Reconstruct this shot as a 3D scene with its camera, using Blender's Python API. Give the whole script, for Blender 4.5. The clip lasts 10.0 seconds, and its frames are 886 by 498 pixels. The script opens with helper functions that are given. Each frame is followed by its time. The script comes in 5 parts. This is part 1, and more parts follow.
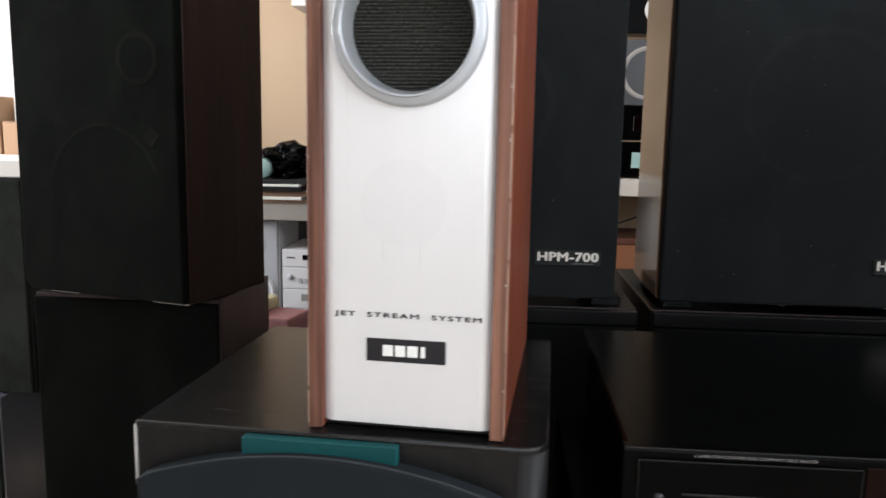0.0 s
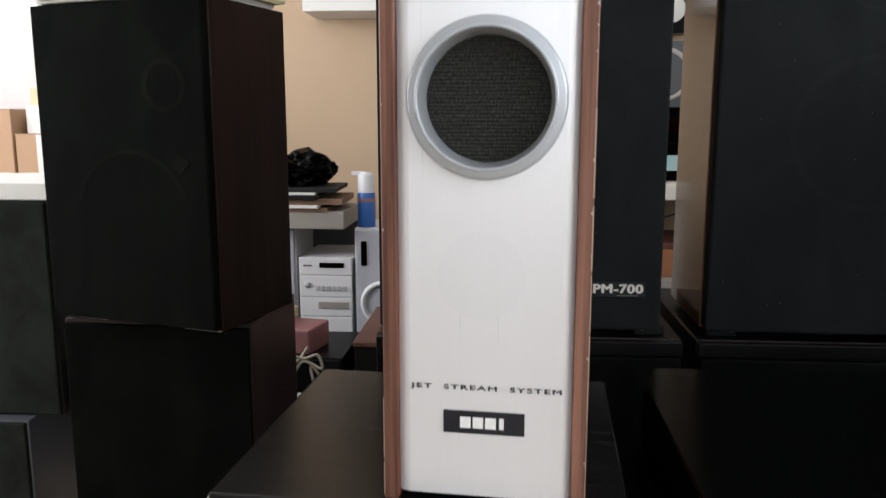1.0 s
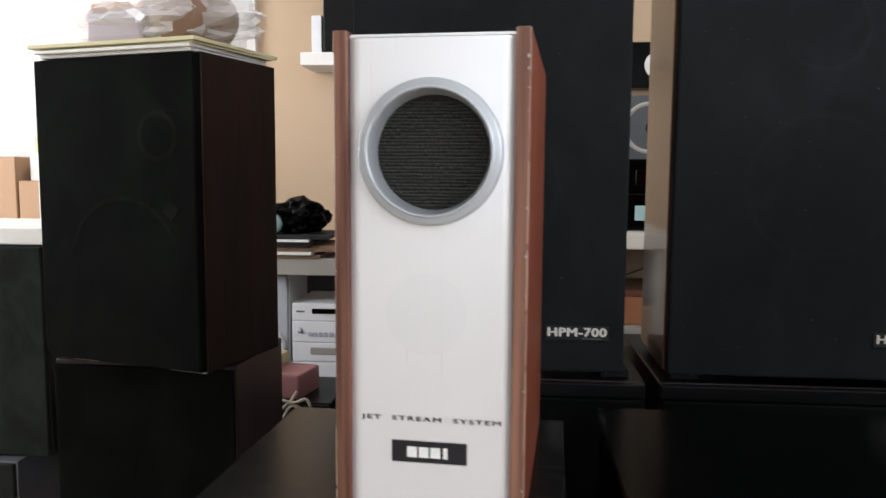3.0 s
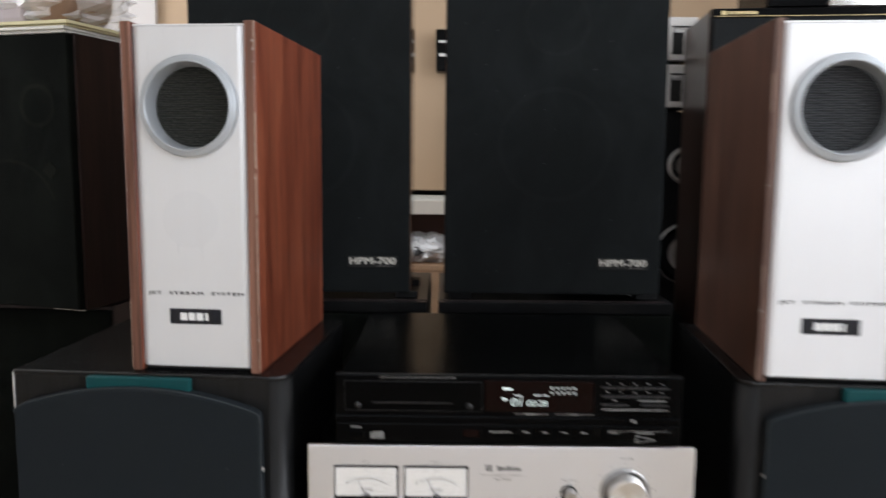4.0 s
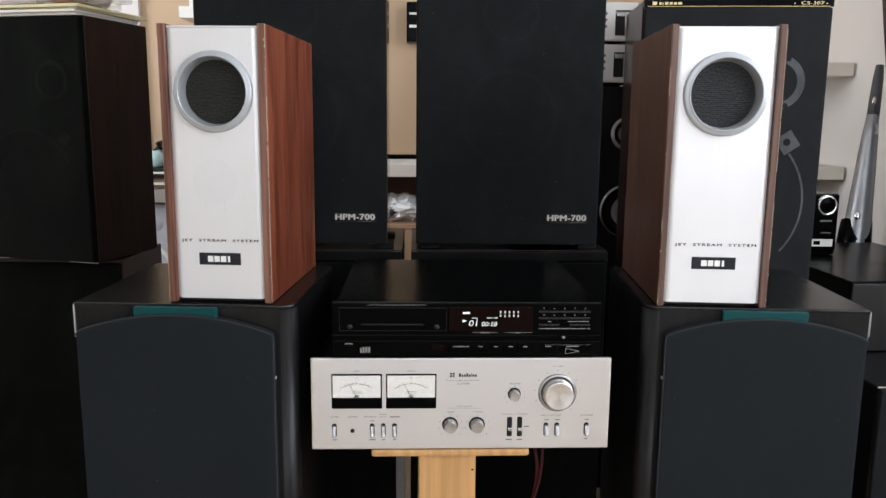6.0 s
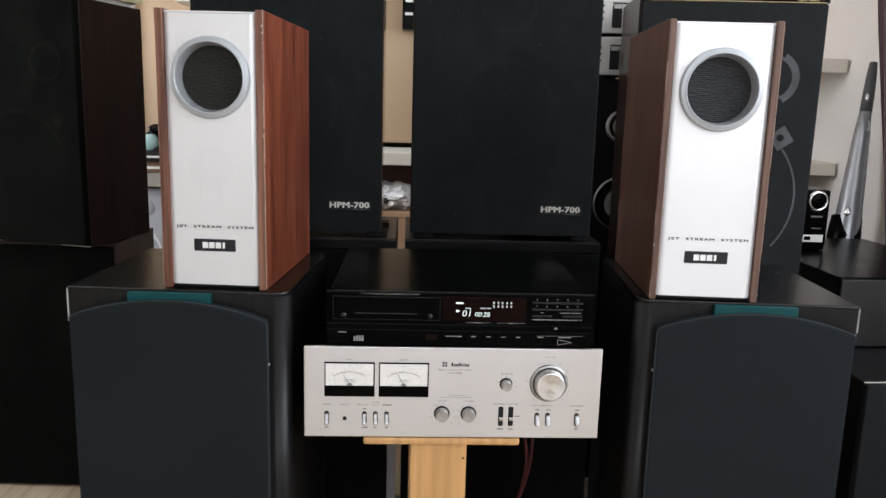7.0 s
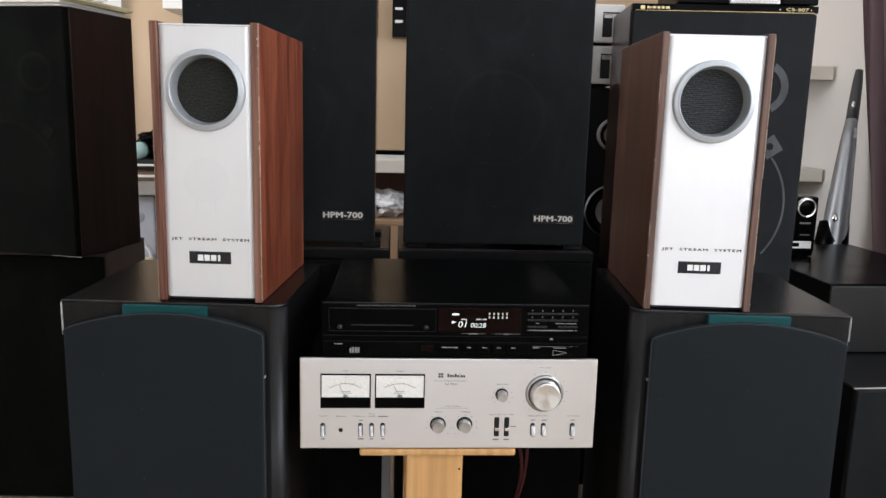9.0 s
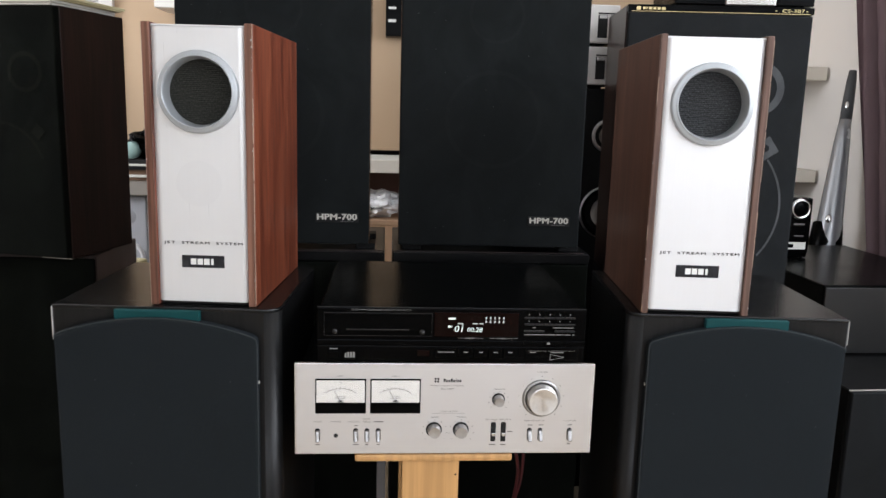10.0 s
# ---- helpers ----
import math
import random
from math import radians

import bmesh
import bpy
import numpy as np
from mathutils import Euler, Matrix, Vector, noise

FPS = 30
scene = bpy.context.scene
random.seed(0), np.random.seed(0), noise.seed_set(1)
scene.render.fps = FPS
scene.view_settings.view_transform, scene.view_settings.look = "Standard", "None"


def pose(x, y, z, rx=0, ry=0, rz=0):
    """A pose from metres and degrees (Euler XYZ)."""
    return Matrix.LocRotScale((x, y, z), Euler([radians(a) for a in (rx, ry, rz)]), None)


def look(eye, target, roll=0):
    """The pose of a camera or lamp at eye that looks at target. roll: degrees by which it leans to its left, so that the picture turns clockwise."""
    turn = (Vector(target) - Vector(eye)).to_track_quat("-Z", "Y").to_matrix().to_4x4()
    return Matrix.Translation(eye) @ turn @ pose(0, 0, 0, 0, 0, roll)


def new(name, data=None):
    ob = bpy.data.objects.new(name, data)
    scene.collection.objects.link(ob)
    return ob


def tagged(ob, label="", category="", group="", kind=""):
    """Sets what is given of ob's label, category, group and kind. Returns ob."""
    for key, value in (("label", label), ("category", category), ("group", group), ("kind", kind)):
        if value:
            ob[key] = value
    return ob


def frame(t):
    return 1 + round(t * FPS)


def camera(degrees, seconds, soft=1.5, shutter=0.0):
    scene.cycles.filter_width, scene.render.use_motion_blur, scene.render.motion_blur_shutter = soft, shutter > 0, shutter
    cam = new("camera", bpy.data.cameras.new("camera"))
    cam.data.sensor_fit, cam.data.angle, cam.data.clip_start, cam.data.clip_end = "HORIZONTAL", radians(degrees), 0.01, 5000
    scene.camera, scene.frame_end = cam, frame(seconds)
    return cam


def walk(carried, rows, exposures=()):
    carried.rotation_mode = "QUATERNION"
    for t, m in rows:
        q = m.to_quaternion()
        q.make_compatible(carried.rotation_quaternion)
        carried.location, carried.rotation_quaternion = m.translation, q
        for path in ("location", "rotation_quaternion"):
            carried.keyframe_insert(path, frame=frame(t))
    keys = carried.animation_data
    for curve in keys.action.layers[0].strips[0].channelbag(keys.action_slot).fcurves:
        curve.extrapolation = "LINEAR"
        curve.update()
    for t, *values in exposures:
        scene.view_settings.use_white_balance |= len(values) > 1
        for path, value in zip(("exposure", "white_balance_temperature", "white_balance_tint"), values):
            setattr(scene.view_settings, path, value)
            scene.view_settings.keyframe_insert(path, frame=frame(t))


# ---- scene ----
cam = camera(59.8, 10.0, shutter=0.5)

PATH = [
    (0, (0.209, 0.144, 0.887), (0.062, 2.117, 0.591), 1.0),
    (0.5, (0.162, 0.151, 0.899), (0.008, 2.118, 0.574), 0.7),
    (1, (0.151, 0.157, 0.947), (0.003, 2.124, 0.619), 0.0),
    (1.5, (0.147, 0.153, 0.971), (0.005, 2.131, 0.709), -0.8),
    (2, (0.153, 0.139, 0.976), (0.014, 2.12, 0.744), -0.6),
    (2.2, (0.152, 0.14, 0.967), (0.018, 2.124, 0.758), -0.1),
    (3.3, (0.244, 0.071, 0.927), (0.083, 2.055, 0.731), 0.4),
    (3.5, (0.29, 0.026, 0.904), (0.141, 2.013, 0.729), 0.6),
    (3.8, (0.39, -0.089, 0.909), (0.29, 1.897, 0.695), 0.4),
    (4, (0.426, -0.166, 0.909), (0.423, 1.82, 0.671), 0.5),
    (4.5, (0.463, -0.299, 0.909), (0.52, 1.678, 0.612), 0.2),
    (5, (0.456, -0.38, 0.917), (0.514, 1.597, 0.615), -0.2),
    (5.5, (0.436, -0.406, 0.924), (0.499, 1.568, 0.611), 0.0),
    (7, (0.418, -0.413, 0.931), (0.515, 1.552, 0.568), 1.6),
    (7.5, (0.423, -0.42, 0.93), (0.535, 1.544, 0.569), 1.5),
    (8, (0.419, -0.421, 0.934), (0.541, 1.543, 0.58), 1.5),
    (8.5, (0.416, -0.419, 0.936), (0.541, 1.546, 0.585), 1.5),
    (9, (0.407, -0.414, 0.941), (0.534, 1.551, 0.591), 1.5),
    (9.5, (0.403, -0.405, 0.944), (0.541, 1.559, 0.589), 1.5),
    (10, (0.402, -0.401, 0.946), (0.549, 1.563, 0.593), 1.6),
]
walk(cam, [(t, look(eye, target, roll)) for t, eye, target, roll in PATH],
     exposures=((0.0, 0.36), (0.6, 0.32), (1.0, 0.07), (2.2, -0.05), (3.4, 0.23), (4.0, -0.03), (4.5, 0.09), (5.2, 0.12), (10.0, 0.16)))

# ---- world, windows and exposure ----
FLOOR = -0.10
world = bpy.data.worlds.new("world")
scene.world = world
world.use_nodes = True
wn = world.node_tree.nodes
sky = wn.new("ShaderNodeTexSky")
sky.sky_type, sky.sun_disc = "NISHITA", False
sky.sun_elevation, sky.sun_rotation = radians(38), radians(120)
wn["Background"].inputs["Strength"].default_value = 0.1
world.node_tree.links.new(sky.outputs[0], wn["Background"].inputs["Color"])


def window_light(name, m, w, h, watts, colour):
    lamp = bpy.data.lights.new(name, "AREA")
    lamp.shape, lamp.size, lamp.size_y, lamp.energy, lamp.color = "RECTANGLE", w, h, watts, colour
    ob = new(name, lamp)
    ob.matrix_world = m
    return ob


window_light("daylight_right", look((2.10, -0.05, 1.5), (0.6, -0.05, 1.2)), 3.5, 1.35, 76, (0.91, 0.962, 1.05))
window_light("daylight_rear", look((0.5, -2.52, 1.55), (0.4, 0.0, 1.1)), 2.4, 1.3, 24, (0.93, 0.968, 1.05))
# added fill from the left, to brighten the right and beige walls
window_light("fill_light_left", look((-2.56, 1.65, 1.5), (0.0, 1.75, 1.3)), 1.6, 1.3, 68, (0.955, 0.97, 1.02))



# ---- materials ----
def nodes_of(name):
    m = bpy.data.materials.new(name)
    m.use_nodes = True
    nt = m.node_tree
    return m, nt, nt.nodes["Principled BSDF"]


def coords(nt, scale, kind="Object"):
    tc, mp = nt.nodes.new("ShaderNodeTexCoord"), nt.nodes.new("ShaderNodeMapping")
    mp.inputs["Scale"].default_value = scale
    nt.links.new(tc.outputs[kind], mp.inputs["Vector"])
    return mp.outputs["Vector"]


def noise_of(nt, scale, value=1.0, detail=4.0, rough=0.55, distort=0.0):
    n = nt.nodes.new("ShaderNodeTexNoise")
    n.inputs["Scale"].default_value, n.inputs["Detail"].default_value = value, detail
    n.inputs["Roughness"].default_value, n.inputs["Distortion"].default_value = rough, distort
    nt.links.new(coords(nt, scale), n.inputs["Vector"])
    return n.outputs["Fac"]


def ramp(nt, fac, stops):
    r = nt.nodes.new("ShaderNodeValToRGB")
    e = r.color_ramp.elements
    while len(e) < len(stops):
        e.new(0.5)
    for el, (p, c) in zip(e, stops):
        el.position, el.color = p, (*c, 1)
    nt.links.new(fac, r.inputs["Fac"])
    return r.outputs["Color"]


def mixed(nt, a, b, fac, mode="MIX"):
    m = nt.nodes.new("ShaderNodeMix")
    m.data_type, m.blend_type = "RGBA", mode
    for sock, v in ((m.inputs[6], a), (m.inputs[7], b)):
        if isinstance(v, tuple):
            sock.default_value = (*v, 1)
        else:
            nt.links.new(v, sock)
    if isinstance(fac, float):
        m.inputs[0].default_value = fac
    else:
        nt.links.new(fac, m.inputs[0])
    return m.outputs[2]


def bumped(nt, bsdf, height, strength, distance=0.001):
    b = nt.nodes.new("ShaderNodeBump")
    b.inputs["Strength"].default_value, b.inputs["Distance"].default_value = strength, distance
    nt.links.new(height, b.inputs["Height"])
    nt.links.new(b.outputs[0], bsdf.inputs["Normal"])


def gloss(nt, bsdf, fac, lo, hi):
    mr = nt.nodes.new("ShaderNodeMapRange")
    mr.inputs["To Min"].default_value, mr.inputs["To Max"].default_value = lo, hi
    nt.links.new(fac, mr.inputs["Value"])
    nt.links.new(mr.outputs[0], bsdf.inputs["Roughness"])


def shade(c, k):
    return tuple(min(1.0, v * k) for v in c)


def plain(name, c, rough=0.5, metal=0.0, vary=0.12, grain=60.0, relief=0.05, spec=0.5):
    """Paint, plastic, card: fine grain, wide blotches and a little unevenness in the gloss."""
    m, nt, b = nodes_of(name)
    fine, wide = noise_of(nt, (grain, grain, grain)), noise_of(nt, (5, 5, 5), detail=3)
    col = mixed(nt, shade(c, 1 - vary), shade(c, 1 + vary), wide)
    col = mixed(nt, col, shade(c, 1 - 0.6 * vary), 0.3)
    nt.links.new(col, b.inputs["Base Color"])
    b.inputs["Metallic"].default_value, b.inputs["Specular IOR Level"].default_value = metal, spec
    gloss(nt, b, wide, max(0.03, rough - 0.08), rough + 0.08)
    bumped(nt, b, fine, relief)
    return m


def wood(name, dark, mid, light, along="z", rough=0.4, fine=1.0, relief=0.12, spec=0.5, bands=0.0):
    """Grain drawn out along one axis at two scales, with darker pores."""
    m, nt, b = nodes_of(name)
    s1 = {"z": (26, 26, 1.1), "x": (1.1, 26, 26), "y": (26, 1.1, 26)}[along]
    s2 = {"z": (190, 190, 5), "x": (5, 190, 190), "y": (190, 5, 190)}[along]
    s1, s2 = tuple(v * fine for v in s1), tuple(v * fine for v in s2)
    if bands:
        s1 = tuple(v * 2.2 if v < 10 else v for v in s1)
    a, f = noise_of(nt, s1, detail=5, distort=0.6), noise_of(nt, s2, detail=3)
    col = ramp(nt, a, [(0.3, dark), (0.48, mid), (0.7, light)])
    col = mixed(nt, col, ramp(nt, f, [(0.38, shade(dark, 0.6)), (0.62, shade(light, 1.1))]), 0.36)
    if bands:
        wide = noise_of(nt, {"z": (38, 38, 3.2), "x": (3.2, 38, 38), "y": (38, 3.2, 38)}[along], detail=6, rough=0.65, distort=0.4)
        col = mixed(nt, col, ramp(nt, wide, [(0.34, (0.42, 0.38, 0.38)), (0.5, (0.9, 0.88, 0.88)), (0.66, (1.0, 0.98, 0.92))]), bands, "MULTIPLY")
    nt.links.new(col, b.inputs["Base Color"])
    b.inputs["Specular IOR Level"].default_value = spec
    gloss(nt, b, f, rough - 0.06, rough + 0.1)
    bumped(nt, b, f, relief, 0.0006)
    return m


def cloth(name, c, pitch=0.0011, strength=0.5, rough=0.9, blotch=0.0, spec=0.10):
    """Woven grille cloth: two crossing thread directions and slow fading."""
    m, nt, b = nodes_of(name)
    out = []
    for axis in ("X", "Z"):
        w = nt.nodes.new("ShaderNodeTexWave")
        w.bands_direction = axis
        w.inputs["Scale"].default_value = 0.314 / pitch
        w.inputs["Distortion"].default_value, w.inputs["Detail"].default_value = 1.2, 1.0
        nt.links.new(coords(nt, (1, 1, 1)), w.inputs["Vector"])
        out.append(w.outputs["Fac"])
    mx = nt.nodes.new("ShaderNodeMath")
    mx.operation = "MULTIPLY"
    nt.links.new(out[0], mx.inputs[0]), nt.links.new(out[1], mx.inputs[1])
    wide, specks = noise_of(nt, (4, 4, 4), detail=4), noise_of(nt, (330, 330, 330), detail=1)
    col = mixed(nt, shade(c, 0.8), shade(c, 1.25), wide)
    col = mixed(nt, col, ramp(nt, specks, [(0.70, shade(c, 0.9)), (0.80, shade(c, 2.2))]), 0.18)
    if blotch:
        worn = noise_of(nt, (11, 11, 7), detail=5, rough=0.6, distort=0.8)
        col = mixed(nt, col, ramp(nt, worn, [(0.42, shade(c, 1 - 0.5 * blotch)), (0.68, shade(c, 1 + blotch))]), 0.6)
    nt.links.new(col, b.inputs["Base Color"])
    b.inputs["Roughness"].default_value, b.inputs["Specular IOR Level"].default_value = rough, spec
    bumped(nt, b, mx.outputs[0], strength, 0.0005)
    return m


def cord(name, c):
    """Twisted cords: short light and dark beads along each one."""
    m, nt, b = nodes_of(name)
    beads, wide = noise_of(nt, (900, 60, 300), detail=2), noise_of(nt, (30, 30, 30), detail=3)
    col = ramp(nt, beads, [(0.36, shade(c, 0.12)), (0.5, shade(c, 0.6)), (0.68, shade(c, 1.5))])
    nt.links.new(mixed(nt, col, mixed(nt, shade(c, 0.25), shade(c, 1.0), wide), 0.3), b.inputs["Base Color"])
    b.inputs["Roughness"].default_value, b.inputs["Specular IOR Level"].default_value = 0.8, 0.15
    bumped(nt, b, beads, 0.6, 0.0006)
    return m


def brushed(name, c, along="x", rough=0.32, metal=1.0, vary=0.12, stretch=0.0):
    m, nt, b = nodes_of(name)
    s = {"x": (4, 700, 700), "z": (500, 500, 3)}[along]
    f, wide = noise_of(nt, s, detail=3), noise_of(nt, (7, 7, 7), detail=3)
    col = mixed(nt, shade(c, 1 - vary), shade(c, 1 + vary), f)
    nt.links.new(mixed(nt, col, shade(c, 0.92), wide), b.inputs["Base Color"])
    b.inputs["Metallic"].default_value = metal
    gloss(nt, b, f, rough - 0.07, rough + 0.1)
    bumped(nt, b, f, 0.12, 0.0003)
    if stretch:
        up_axis = nt.nodes.new("ShaderNodeCombineXYZ")
        up_axis.inputs["Z"].default_value = 1.0
        nt.links.new(up_axis.outputs[0], b.inputs["Tangent"])
        b.inputs["Anisotropic"].default_value = stretch
    return m


def spun(name, c, rough=0.3):
    """Turned metal, whose highlight fans out from its axis."""
    m, nt, b = nodes_of(name)
    t = nt.nodes.new("ShaderNodeTangent")
    t.direction_type, t.axis = "RADIAL", "Y"
    nt.links.new(t.outputs[0], b.inputs["Tangent"])
    f = noise_of(nt, (300, 300, 300), detail=2)
    nt.links.new(mixed(nt, shade(c, 0.9), shade(c, 1.1), f), b.inputs["Base Color"])
    b.inputs["Metallic"].default_value, b.inputs["Roughness"].default_value, b.inputs["Anisotropic"].default_value = 1.0, rough, 0.85
    return m


def glow(name, c, strength):
    m, nt, b = nodes_of(name)
    b.inputs["Base Color"].default_value = (*shade(c, 0.4), 1)
    b.inputs["Emission Color"].default_value, b.inputs["Emission Strength"].default_value = (*c, 1), strength
    return m


def glass(name, tint=(1, 1, 1), rough=0.02, alpha=0.12):
    m, nt, b = nodes_of(name)
    b.inputs["Base Color"].default_value = (*tint, 1)
    b.inputs["Roughness"].default_value, b.inputs["Alpha"].default_value = rough, alpha
    return m


